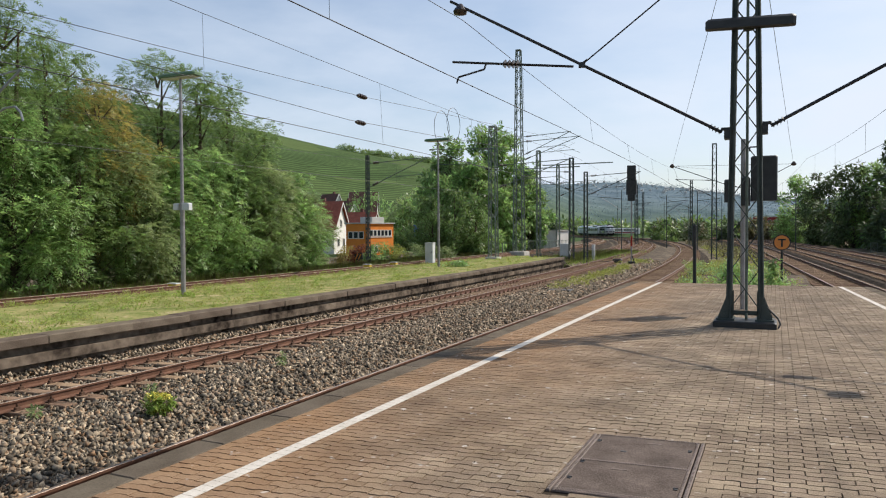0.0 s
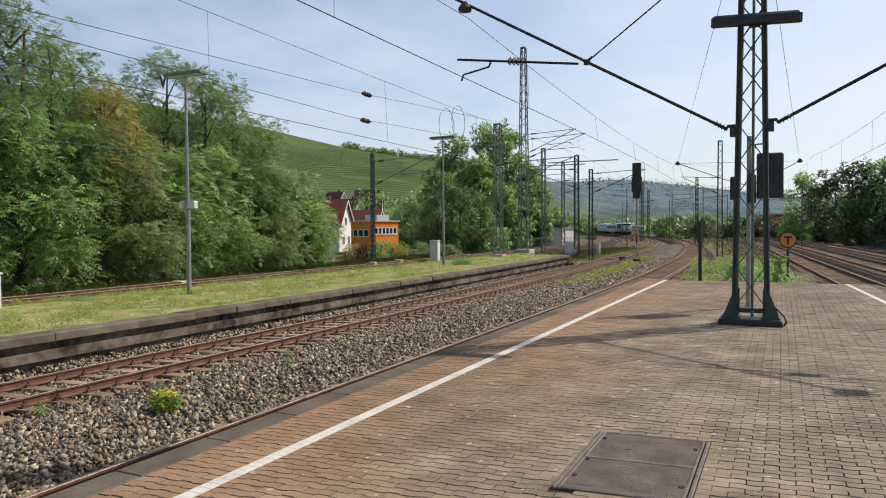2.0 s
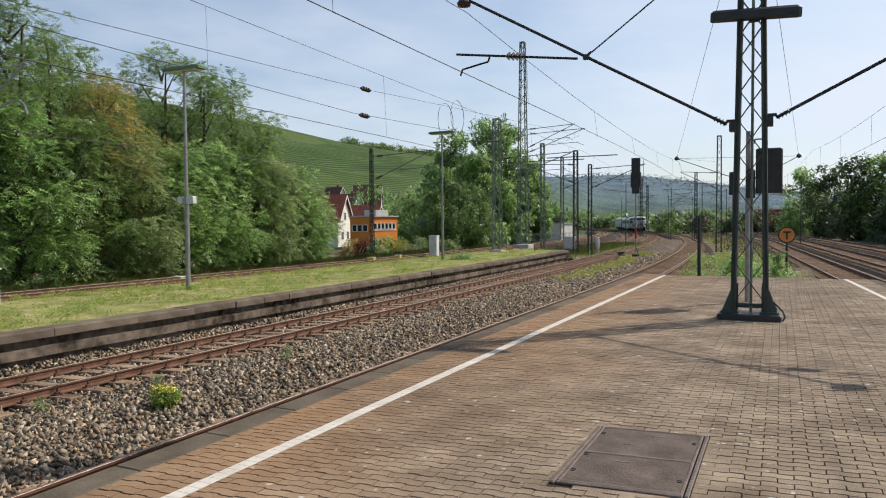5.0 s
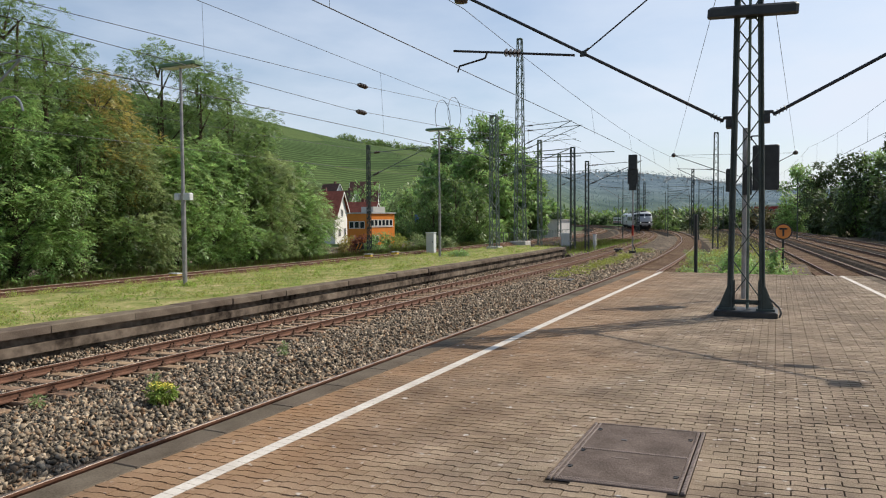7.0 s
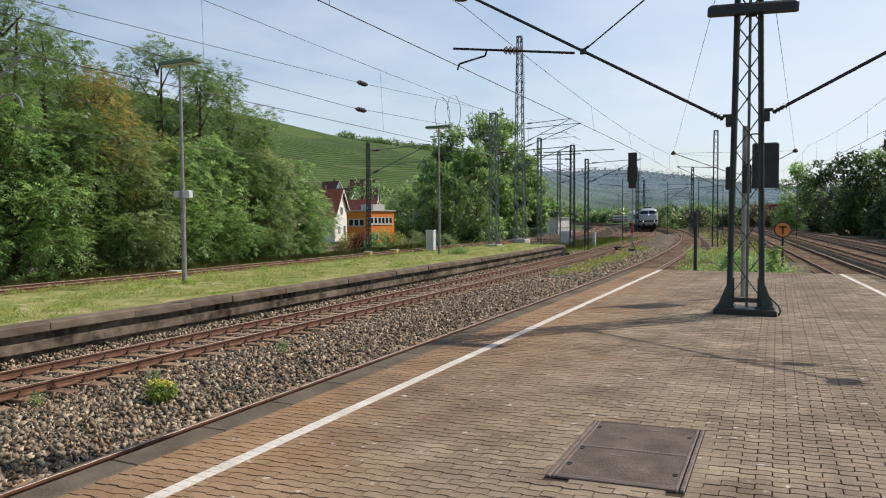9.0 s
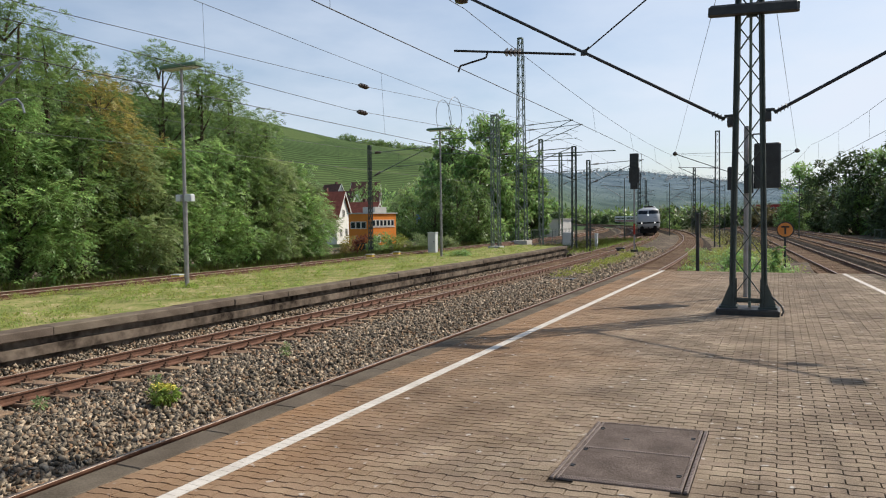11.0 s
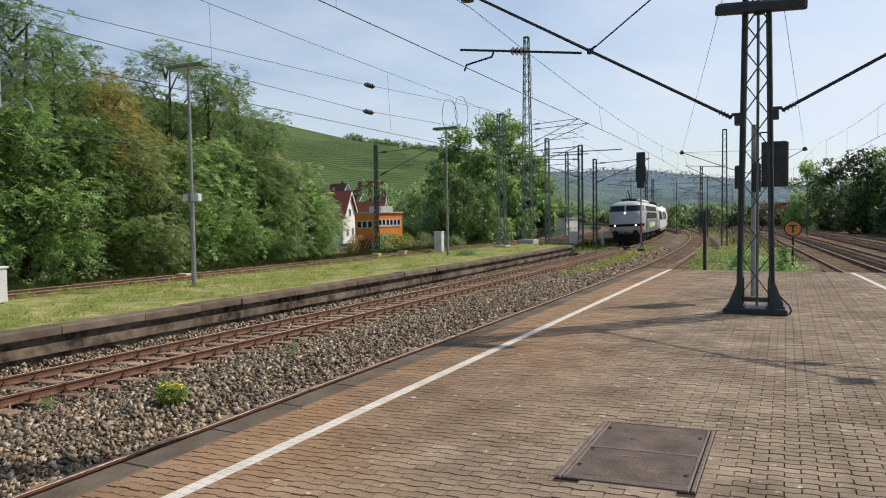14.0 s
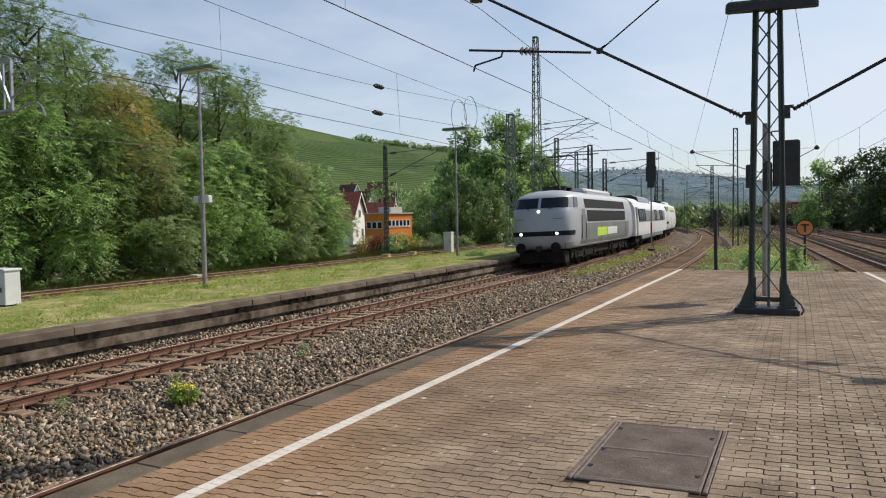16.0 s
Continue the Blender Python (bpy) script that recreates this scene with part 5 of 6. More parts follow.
def village():
    gabled_house(-69.0, 97.5, -2.0, 14, 9.0, 6.6, 4.6, 8.6, PLASTER, ROOF_RED, "white gabled house with a red tiled roof")
    gabled_house(-78.5, 125, -2.0, 10, 9, 6, 4.5, 7.6, PLASTER, ROOF_RED, "village house with red roof behind the orange building")
    gabled_house(-107, 165, -1.0, -8, 7, 7, 6.0, 11, PLASTER, ROOF_DARK, "village house with a steep brown roof")
    gabled_house(-113, 185, 0, 24, 8, 7, 7.5, 13.5, PLASTER, ROOF_DARK, "village house with a steep dark roof on the slope")
    gabled_house(-123, 182, 0, -15, 7, 7, 7, 13, PLASTER, ROOF_DARK, "village house with a steep dark roof on the slope")
    top = thing("office_building", "low orange building with flat pale roof and white windows", "building", at=pose(-54.8, 90.7, -1.9, 0, 0, -14))
    part("wall", Shape().box((-2.3, 2.8, 2.45), (4.6, 5.6, 4.9)), ORANGE_WALL, top)
    part("roof", Shape().box((-2.3, 2.8, 4.98), (5.0, 6.0, .18)), FLAT_ROOF, top, "pale flat roof")
    part("roof_housing", Shape().box((-2.6, 3.6, 5.5), (2.6, 2.6, .9), chamfer=.04), FLAT_ROOF, top, "pale housing on the roof")
    for i in range(6):
        window_part(top, 0, .75 + i * .8, 3.5, .66, .9, 'x', False)
    for i in range(3):
        window_part(top, -3.6 + i * 1.15, 0, 3.2, .95, 1.0, 'y', False)
    window_part(top, 0, 1.4, 1.1, 1.4, 1.0, 'x')
    part("sill_band", Shape().box((.03, 2.8, 2.9), (.1, 5.0, .12)), PLASTER, top)
    for i, (x, y) in enumerate(((-50.6, 97.5), (-48.6, 97))):
        f = thing("banner_flag", "tall narrow blue banner on a pole", "flag", "banners", at=pose(x, y, -1.6))
        part("flag_pole", Shape().beam((0, 0, 0), (0, 0, 4.6), .1, n=6), POLE, f)
        part("banner", Shape().box((.45, 0, 2.7), (.8, .05, 3.4)), BLUE, f)
    # red building and pale shed beyond the curve
    red = thing("red_building", "red multi-storey building behind trees", "building", at=pose(-4.5, 330, -3.7, 0, 0, 0))
    part("wall", Shape().box((2.2, 0, 5.2), (13, 10, 10.4)), RED_WALL, red)
    part("roof", Shape().box((2.2, 0, 10.6), (13.4, 10.4, .4)), FLAT_ROOF, red)
    for r in range(3):
        for c in range(5):
            window_part(red, -2.4 + 2.3 * c, -5, 3.2 + 2.7 * r, 1.3, 1.3, 'y', False)
    shed = thing("white_shed", "low white shed beside the sidings", "building", at=pose(-30.9, 106, -1.6, 0, 0, 72))
    part("wall", Shape().box((0, 0, 1.7), (3.6, 3.4, 3.4)), PLASTER, shed)
    part("roof", Shape().box((0, 0, 3.45), (3.9, 3.7, .16)), FLAT_ROOF, shed)
    # standing train far along the sidings
    far = thing("standing_train", "distant white and red railcars standing on a siding", "train", at=pose(-66, 354, -.96, 0, 0, 30))
    for i in range(2):
        part("carriage", Shape().box((0, i * 17 - 6, 2.2), (2.8, 16.4, 2.8), chamfer=.3), PLASTER, far, "white railcar")
        part("red_band", Shape().box((0, i * 17 - 6, 1.3), (2.9, 16.0, .5)), RED_WALL, far, "red band")
        for k in range(7):
            part("window", Shape().box((0, i * 17 - 12 + 2 * k, 2.6), (2.9, 1.3, .8)), PANE, far)


village()


# ---- wires ----
def cable(name, pts, r, label, group="overhead wires", n=5):
    """One continuous round wire through the points."""
    pts = [Vector(p) for p in pts]
    vs, fs = [], []
    for i, p in enumerate(pts):
        d = (pts[min(i + 1, len(pts) - 1)] - pts[max(i - 1, 0)]).normalized()
        side = d.cross(Vector((0, 0, 1)))
        side = side.normalized() if side.length > 1e-3 else Vector((1, 0, 0))
        up = side.cross(d)
        vs += [p + (side * math.cos(math.tau * k / n) + up * math.sin(math.tau * k / n)) * r for k in range(n)]
    for i in range(len(pts) - 1):
        fs += [(i * n + k, i * n + (k + 1) % n, i * n + n + (k + 1) % n, i * n + n + k) for k in range(n)]
    fs += [tuple(range(n - 1, -1, -1)), tuple(range((len(pts) - 1) * n, len(pts) * n))]
    return tagged(part(name, Shape().add(vs, fs), WIRE), label, "cable", group)


def sagged(p, q, sag, n=10):
    p, q = Vector(p), Vector(q)
    return [p.lerp(q, i / n) - Vector((0, 0, 4 * sag * i / n * (1 - i / n))) for i in range(n + 1)]


def catenary(line, supports, contact, high, sag, side=0.0, first=0):
    """A messenger wire, its contact wire and the droppers between, along a track's line."""
    ys = [p[1] for p in line]

    def at(y):
        i = min(range(len(ys)), key=lambda k: abs(ys[k] - y))
        return line[i][0] + side
    for a, b in zip(supports, supports[1:]):
        pa, pb = (at(a), a, high), (at(b), b, high)
        m = sagged(pa, pb, sag)
        cable("messenger_wire", m, .008, "thin grey overhead messenger wire")
        cw = [(at(a + (b - a) * i / 6), a + (b - a) * i / 6, contact) for i in range(7)]
        cable("contact_wire", cw, .0105, "dark overhead contact wire")
        for i in range(1, 10, 2):
            p = m[i]
            cable("dropper", [p, (p.x * .5 + .5 * (at(p.y)), p.y, contact)], .005, "thin vertical dropper wire", "droppers", 4)


catenary(TRACK_TWO, [-40, 15.4, 61, 110, 160], 5.42, 6.85, .45, .0)
catenary(TRACK_THREE, [-30, 9, 54, 99, 150], 5.05, 7.38, .12)
catenary(TRACK_ONE, [-40, 15.4, 61, 105, 160], 5.42, 7.3, .55)
catenary(TRACK_RIGHT, [-30, 30, 78, 130], 5.42, 7.2, .5)
catenary(TRACK_FOUR, [10, 48.9, 90, 130], 5.3, 6.9, .4)
for pts, r in (([(-12.9, 2, 5.95), (-12.74, 9, 6.07), (-12.74, 20.8, 6.5), (-12.9, 27, 6.9), (-13.3, 36, 7.5), (-14, 54, 8.6), (-20.6, 69, 9.6)], .008),
               ([(-12.9, 2, 5.72), (-12.74, 9, 5.7), (-12.74, 20, 5.6), (-12.9, 27, 5.9), (-13.4, 40, 6.6), (-20.5, 54, 8.4)], .009)):
    cable("anchored_wire", pts, r, "overhead wire running out to its anchor mast")
for z, y in ((6.5, 20.8), (5.6, 20.7)):
    i = tagged(part("wire_insulator", Shape().beam((-12.74, y - .3, z - .01), (-12.74, y + .3, z + .01), .09, n=8).beam((-12.74, y - .18, z), (-12.74, y - .1, z), .16, n=10).beam((-12.74, y - .04, z), (-12.74, y + .04, z), .16, n=10).beam((-12.74, y + .1, z), (-12.74, y + .18, z), .16, n=10), PORCELAIN), "dark ribbed insulator hung in the overhead wire", "insulator", "wire insulators")
# jumper loops between the wires
for x0, y0, z0, w, h in ((-12.8, 28.5, 7.3, .7, 1.4), (-12.8, 27.3, 7.0, .75, 1.5)):
    loop = [(x0, y0 + w * math.sin(math.tau * i / 16), z0 - h * .5 * (1 - math.cos(math.tau * i / 16))) for i in range(17)]
    cable("jumper_loop", loop, .012, "looped jumper cable between overhead wires", "jumper loops")
cable("guy_wire", [(-.75, 15.5, 8.0), (-7.8, 61.5, 7.2)], .008, "thin grey cross-span wire overhead")
cable("guy_wire", [(-.35, 15.5, 8.0), (1.2, 61.5, 6.95)], .008, "thin grey cross-span wire overhead")
hubs = [(-7.8, 61.5, 7.15), (1.22, 61.5, 6.95), (-16.9, 69, 7.6)]
cable("cross_span", [hubs[0], hubs[1]], .012, "cross-span wire over the tracks")
cable("cross_span", [hubs[0], (-6.3, 85.6, 8.6)], .01, "cross-span wire over the tracks")
cable("cross_span", [hubs[0], (-3.9, 61.5, 5.6), (-2.2, 61.5, 5.1)], .03, "cantilever tube over the track")
cable("cross_span", [hubs[1], (-2.0, 61.5, 5.2)], .03, "cantilever tube over the track")
for i, h in enumerate(hubs[:2]):
    tagged(part("span_insulator", Shape().lathe((h[0], h[1], h[2] - .15), [(.06, 0), (.18, .06), (.2, .16), (.12, .28), (.04, .34)], 12), PORCELAIN), "dark bell insulator on the cross-span", "insulator", "wire insulators")

# brackets on the left masts
def bracket_set(mx, my, z, reach, mat=STEEL_LIT, low=-1.9):
    top = thing("catenary_bracket", "grey tubular bracket carrying the overhead wire", "bracket", "catenary brackets", at=pose(mx, my, z))
    arm(top, (0, 0, 0), (reach, 0, .25), .07, mat)
    arm(top, (0, 0, low), (reach * .97, 0, .2), .07, mat)
    part("registration_tube", Shape().beam((reach * .3, 0, low * .62), (reach * .9, 0, low * .55), .05, n=6), mat, top)
    part("steady_arm", Shape().tube([(reach * .85, 0, low * .55), (reach * .98, 0, low * .72)], .02, 5), mat, top)
    return top


bracket_set(-23.4, 69.2, 11.4, 5.0)
bracket_set(-23.4, 69.2, 10.9, 6.0)
bracket_set(-20.8, 54.6, 8.6, -6.0)
bracket_set(-20.8, 54.6, 7.2, 6.2)
bracket_set(-29.4, 48.9, 7.3, 5.4)
bracket_set(-18, 68.7, 7.6, -5.5)
bracket_set(-16.9, 69.6, 7.2, 5.2, STEEL)
bracket_set(-27.9, 98, 8.5, 5.5)
bracket_set(-13.5, 132, 7.5, -5.5)
bracket_set(-6.3, 85.6, 7.4, -4.2, STEEL)
for x, y in ((-22.2, 72), (-18.2, 69)):
    for z in (8.4,):
        tagged(part("cross_bar", Shape().beam((x - 3, y, z), (x + 4, y, z), .09), STEEL_LIT), "grey cross bar on the masts", "bar", "mast cross bars")
# hanging frame of the bracket at the left
hang = thing("hanging_bracket", "galvanised hanging frame with curved steady arm under the overhead wire", "bracket", "catenary brackets", at=pose(-17.08, 10.9, -.1))
GALV = material("galvanised", (0.2, 0.21, 0.22), (0.36, 0.38, 0.4), 6, 0.5, 0.5, bump=0.05)
s = Shape()
for x in (-.6, .0):
    s.beam((x, 0, 4.9), (x, 0, 6.1), .06)
s.beam((-.6, 0, 6.1), (0, 0, 6.1), .06).beam((-.6, 0, 4.9), (0, 0, 4.9), .06).beam((-.6, 0, 6.1), (0, 0, 4.9), .05).beam((-.3, 0, 4.9), (-.3, 0, 6.1), .04)
part("frame", s, GALV, hang)
part("mounting_plate", Shape().box((-.5, -.06, 5.4), (.16, .03, .3)), BLUE, hang, "small blue plate")
part("steady_arm", Shape().tube([(-.6, 0, 4.8), (0, .1, 4.88), (.3, .2, 5.05), (.5, .3, 5.08), (.62, .35, 4.95), (.66, .38, 4.74)], .028, 6), GALV, hang, "curved steady arm")
part("upper_stay", Shape().beam((.05, 0, 5.75), (.75, .3, 5.95), .04, n=6).beam((.05, 0, 5.2), (.75, .3, 5.95), .06, n=6), GALV, hang)
part("carrier_tube", Shape().beam((-2.4, 0, 6.12), (0, 0, 6.12), .08, n=8), GALV, hang)
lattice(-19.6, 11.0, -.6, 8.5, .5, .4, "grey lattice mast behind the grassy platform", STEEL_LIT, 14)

# ---- cabinets, fences, small lineside things ----
def cabinet(x, y, z, w, d, h, label, legs=False):
    top = thing("lineside_cabinet", label, "cabinet", "lineside cabinets", at=pose(x, y, z))
    body = part("body", Shape().box((0, 0, h / 2 + (.12 if legs else 0)), (w, d, h), chamfer=.02), GREYBOX, top)
    part("roof_cap", Shape().box((0, 0, h + .02 + (.12 if legs else 0)), (w + .08, d + .08, .06), chamfer=.02), GREYBOX, top)
    part("door", Shape().box((0, -d / 2 - .008, h / 2 + (.12 if legs else 0)), (w * .88, .02, h * .86)), GREYBOX, top)
    part("handle", Shape().box((w * .34, -d / 2 - .03, h * .55), (.04, .03, .14)), DARK, top)
    if legs:
        part("plinth", Shape().box((0, 0, -.02), (w * .7, d * .7, .3)), DARK, top)
    return top


cabinet(-21.66, 13.33, -.5, .85, .5, 1.04, "white steel lineside cabinet standing on grass", True)
cabinet(-23.2, 47.3, -.45, .62, .45, 1.45, "pale concrete lineside cabinet beside the siding")
cabinet(-19.9, 72.6, -1.3, 1.0, .6, 1.75, "grey lineside cabinet near the points")
cabinet(-17.5, 75, -1.3, .3, .3, 1.6, "slim grey lineside post box")


def fence(x0, y0, x1, y1, z, h, label):
    top = thing("railing", label, "fence", "fences", at=pose(x0, y0, z))
    d = Vector((x1 - x0, y1 - y0, 0))
    n = max(2, int(d.length / 2.0))
    for i in range(n + 1):
        p = d * (i / n)
        part("post", Shape().beam(p, p + Vector((0, 0, h)), .07), STEEL_LIT, top)
    for k in (0.12, 1.0):
        part("rail_bar", Shape().beam(Vector((0, 0, h * k)), d + Vector((0, 0, h * k)), .05), STEEL_LIT, top)
    bars = Shape()
    for i in range(int(d.length / .3)):
        p = d * (i * .3 / d.length)
        bars.beam(p + Vector((0, 0, h * .12)), p + Vector((0, 0, h)), .025)
    tagged(part("infill", bars, STEEL_LIT, top), kind="stuff")
    return top


fence(-30, 74, -25.5, 76, -1.2, 1.7, "grey steel railing behind the masts")
fence(-25, 76, -22.5, 84, -1.2, 1.9, "grey steel railing behind the masts")
fence(12.5, 120, 16.5, 108, -1.7, 1.5, "grey railing before the trees beyond the tracks")
buffer = thing("striped_board", "small black and yellow striped marker board", "sign", at=pose(-29.3, 47.2, -.8))
part("stake", Shape().beam((0, 0, 0), (0, 0, .9), .08), DARK, buffer)
part("board", Shape().box((0, -.04, .75), (.7, .05, .5), Matrix.Rotation(radians(-12), 3, 'Y')), BLACK, buffer)
for k in (-.18, .1):
    part("stripe", Shape().box((k, -.075, .75), (.1, .012, .5), Matrix.Rotation(radians(30), 3, 'Y')), ORANGE, buffer, "yellow stripe")
for x, y in ((-24.1, 23.4), (-25.1, 41.5), (-25.0, 45.0)):
    b = thing("yellow_marker", "small yellow box between the siding's rails", "box", "yellow markers", at=pose(x, y, -.55))
    part("case", Shape().box((0, 0, .1), (.5, .3, .22), chamfer=.03), material("marker_yellow", (.55, .38, .05), (.7, .5, .09), 6), b)
    part("lid", Shape().box((0, 0, .22), (.54, .34, .04), chamfer=.01), GREYBOX, b)
slab = tagged(part("cable_lid", Shape().box((-9.4, 33.4, -.98), (1.1, .7, .1), chamfer=.03), DARK), "dark flat cable cover lying in the ballast", "cover")
p = thing("points_lever", "dark points machine between the diverging rails", "points machine", at=pose(-13.2, 66, -1.1))
part("case", Shape().box((0, 0, .15), (.8, .5, .35), chamfer=.05), DARK, p)
part("rod", Shape().beam((.4, 0, .1), (-1.6, 0, .05), .05, n=6), DARK, p)
# second signal with a red light, and small posts along the bend
sig = thing("light_signal", "black light signal showing red beyond the platform", "railway signal", "light signals", at=pose(-3.95, 70, -1.6))
part("signal_post", Shape().beam((0, 0, 0), (0, 0, 6.2), .14, n=8), POLE, sig)
part("signal_screen", Shape().box((0, 0, 7.0), (.7, .3, 2.1), chamfer=.1), DARK, sig, "black signal screen")
part("red_lamp", Shape().lathe((0.02, -.17, 7.25), [(.13, -.04), (.13, .02), (.08, .04)], 14, turn), glow("red_light", (1.0, .02, .03), 5.0), sig, "lit red lamp")
part("hood", Shape().lathe((0.02, -.2, 7.25), [(.17, -.02), (.17, .14)], 14, turn), DARK, sig)
for i, (x, y, h) in enumerate(((-15.8, 118, 9), (-19.4, 100, 9), (-10.2, 108, 8.8), (-9.0, 140, 9.5), (-22.5, 125, 9), (-30, 170, 10), (-24, 175, 10), (-17.5, 165, 9), (-38, 190, 10), (2.5, 110, 9), (-3, 160, 10))):
    m = thing("slim_mast", "slim distant overhead line mast", "mast", "slim masts", at=pose(x, y, -1.6))
    part("shaft", Shape().beam((0, 0, 0), (0, 0, h), .15, n=6, w2=.1), STEEL, m)
    part("arm_tube", Shape().beam((0, 0, h - 1.2), (-3.2 if i % 2 else 3.2, 0, h - .9), .07, n=5), STEEL, m)
    part("stay_tube", Shape().beam((0, 0, h - 2.8), (-2.9 if i % 2 else 2.9, 0, h - .95), .07, n=5), GALV, m)


# ---- plants ----
def blades(name, label, count, place, size, mat, seed, lean=.35, width=.12):
    """Upright blades; place(rng, count) gives their roots."""
    rng = np.random.default_rng(seed)
    pos = place(rng, count)
    count = len(pos)
    d = rng.normal(size=(count, 3)) * lean + np.array([0, 0, 1.0])
    d /= np.linalg.norm(d, axis=1)[:, None]
    a = rng.uniform(0, math.tau, count)
    side = np.stack([np.cos(a), np.sin(a), np.zeros(count)], 1)
    s = (size * rng.uniform(.45, 1.5, count))[:, None]
    v = np.empty((count, 4, 3))
    v[:, 0] = pos - side * s * width * .5
    v[:, 1] = pos + side * s * width * .5
    v[:, 2] = pos + d * s * .6 + side * s * width * .4
    v[:, 3] = pos + d * s + side * s * .15
    return tagged(part(name, quads(name, v.reshape(-1, 3), mat), mat), label, "grass", kind="stuff")


def on_old_platform(rng, n):
    y = 6 + 52 * rng.uniform(0, 1, n) ** 1.4
    x0, x1 = -23.2, -15.05 - np.maximum(0, y - 10) ** 2 / 1700
    x = x0 + (x1 - x0) * rng.uniform(0, 1, n)
    keep = np.array([noise.noise((a * .45, b * .25, 3.0)) + .35 * noise.noise((a * 2, b * 2, 7)) for a, b in zip(x, y)]) > rng.uniform(-.55, .2, n)
    z = np.interp(x, [-22.4, -14.5], [-.46, -.31])
    return np.stack([x, y, z], 1)[keep]


def on_bank(rng, n):
    y = 8 + 60 * rng.uniform(0, 1, n) ** 1.3
    x = -26.4 - 2.4 * rng.uniform(0, 1, n) - np.maximum(0, y - 30) ** 2 / 2200
    return np.stack([x, y, np.full(n, -.75)], 1)


GRASS_GREEN = material("grass_green", (0.15, 0.23, 0.045), (0.36, 0.44, 0.11), 0.5, 0.8, bump=0, fine=3, each=0.35, leaf=0.4)
GRASS_DRY = material("grass_dry", (0.24, 0.2, 0.09), (0.42, 0.36, 0.19), 0.5, 0.85, bump=0, fine=3, each=0.3, leaf=0.3)
blades("grass", "sparse green grass on the old platform", 70000, on_old_platform, .065, GRASS, 21, 1.1, .2)
blades("grass_tufts", "green grass tufts on the old platform", 34000, on_old_platform, .1, GRASS_GREEN, 22, 1.0, .2)
blades("dry_grass", "dry straw-coloured grass on the old platform", 22000, on_old_platform, .07, GRASS_DRY, 23, 1.1, .16)
blades("bank_grass", "tall dry weeds along the siding", 9000, on_bank, .38, GRASS_DRY, 24)
blades("bank_weeds", "tall green weeds along the siding", 9000, on_bank, .42, GRASS_GREEN, 25)
structure("end_turf", Shape().box((-1.2, 37, -1.05), (5.6, 19.6, .5), chamfer=.1), BED, "weedy ground past the platform's end")


def past_end(rng, n):
    y = rng.uniform(27.4, 60, n)
    x = rng.uniform(-1, 1, n) * 2.9 - 1.0 - (y - 28) * .075
    return np.stack([x, y, np.full(n, -.8)], 1)


def weeds(name, label, count, clumps, place, radius, size, mat, seed):
    """Low leafy clumps; place(rng, n) gives their roots."""
    rng = np.random.default_rng(seed)
    c = place(rng, clumps)
    r = radius * rng.uniform(.5, 1.5, len(c))
    c = c + np.stack([np.zeros(len(c)), np.zeros(len(c)), r * .4], 1)
    return tagged(part(name, leaves(rng, c, r, count, size, mat, name, .6, .5, 0), None), label, "weeds", kind="stuff")


weeds("lamp_tuft", "green tuft round the lamp post's foot", 500, 14, lambda r, n: np.stack([-19.5 + r.normal(size=n) * .3, 19.37 + r.normal(size=n) * .2, np.full(n, -.42)], 1), .16, .09, GRASS_GREEN, 26)
weeds("lamp_weeds", "green weeds round the second lamp post", 1300, 30, lambda r, n: np.stack([-19.0 + r.normal(size=n) * .4, 41.4 + r.normal(size=n) * .5, np.full(n, -.4)], 1) + np.array([.6, 0, 0]), .3, .12, LEAF, 27)
weeds("platform_tufts", "low grass tufts scattered over the old platform", 26000, 900, on_old_platform, .12, .05, GRASS_GREEN, 32)
weeds("platform_dry_tufts", "dry yellowish tufts scattered over the old platform", 26000, 1000, on_old_platform, .12, .05, LEAF_YELLOW, 33)
weeds("wedge_weeds", "yellow-brown weeds in the wedge between the tracks", 4200, 260, lambda r, n: np.stack([-2.5 + r.uniform(-1, 1, n) * 2.6, np.linspace(60, 150, n), np.full(n, -1.6)], 1) - np.array([[1.0, 0, 0]]) * (np.linspace(0, 90, n) ** 1.6 / 150)[:, None], .36, .2, LEAF_YELLOW, 35)
weeds("wedge_scrub", "brownish scrub in the wedge between the tracks", 5000, 160, lambda r, n: np.stack([-3.0 + r.uniform(-1, 1, n) * 2.4, np.linspace(85, 190, n), np.full(n, -1.6)], 1) - np.array([[1.0, 0, 0]]) * (np.linspace(10, 130, n) ** 1.6 / 150)[:, None], .7, .3, LEAF_DULL, 36)
weeds("end_weeds", "yellow-green weeds past the platform's end", 13000, 330, past_end, .2, .09, LEAF_YELLOW, 28)
weeds("end_grass", "green leafy weeds past the platform's end", 8000, 170, past_end, .26, .12, LEAF, 29)


def in_ballast(rng, n):
    y = rng.uniform(34, 66, n)
    keep = np.array([noise.noise((b * .4, 2.0, 5.0)) for b in y]) > -.12
    x = -9.6 - np.maximum(0, y - 20) ** 2 / 1500 + rng.normal(size=n) * .32
    return np.stack([x, y, np.full(n, -1.0)], 1)[keep]


weeds("ballast_weeds", "yellow-green weeds growing in the ballast", 6500, 150, in_ballast, .24, .1, LEAF_YELLOW, 30)
blades("track_weeds", "low weeds between the diverging tracks", 7000, lambda r, n: np.stack([-19.5 + r.normal(size=n) * 1.6, r.uniform(60, 100, n), np.full(n, -1.2)], 1), .45, GRASS_GREEN, 31)

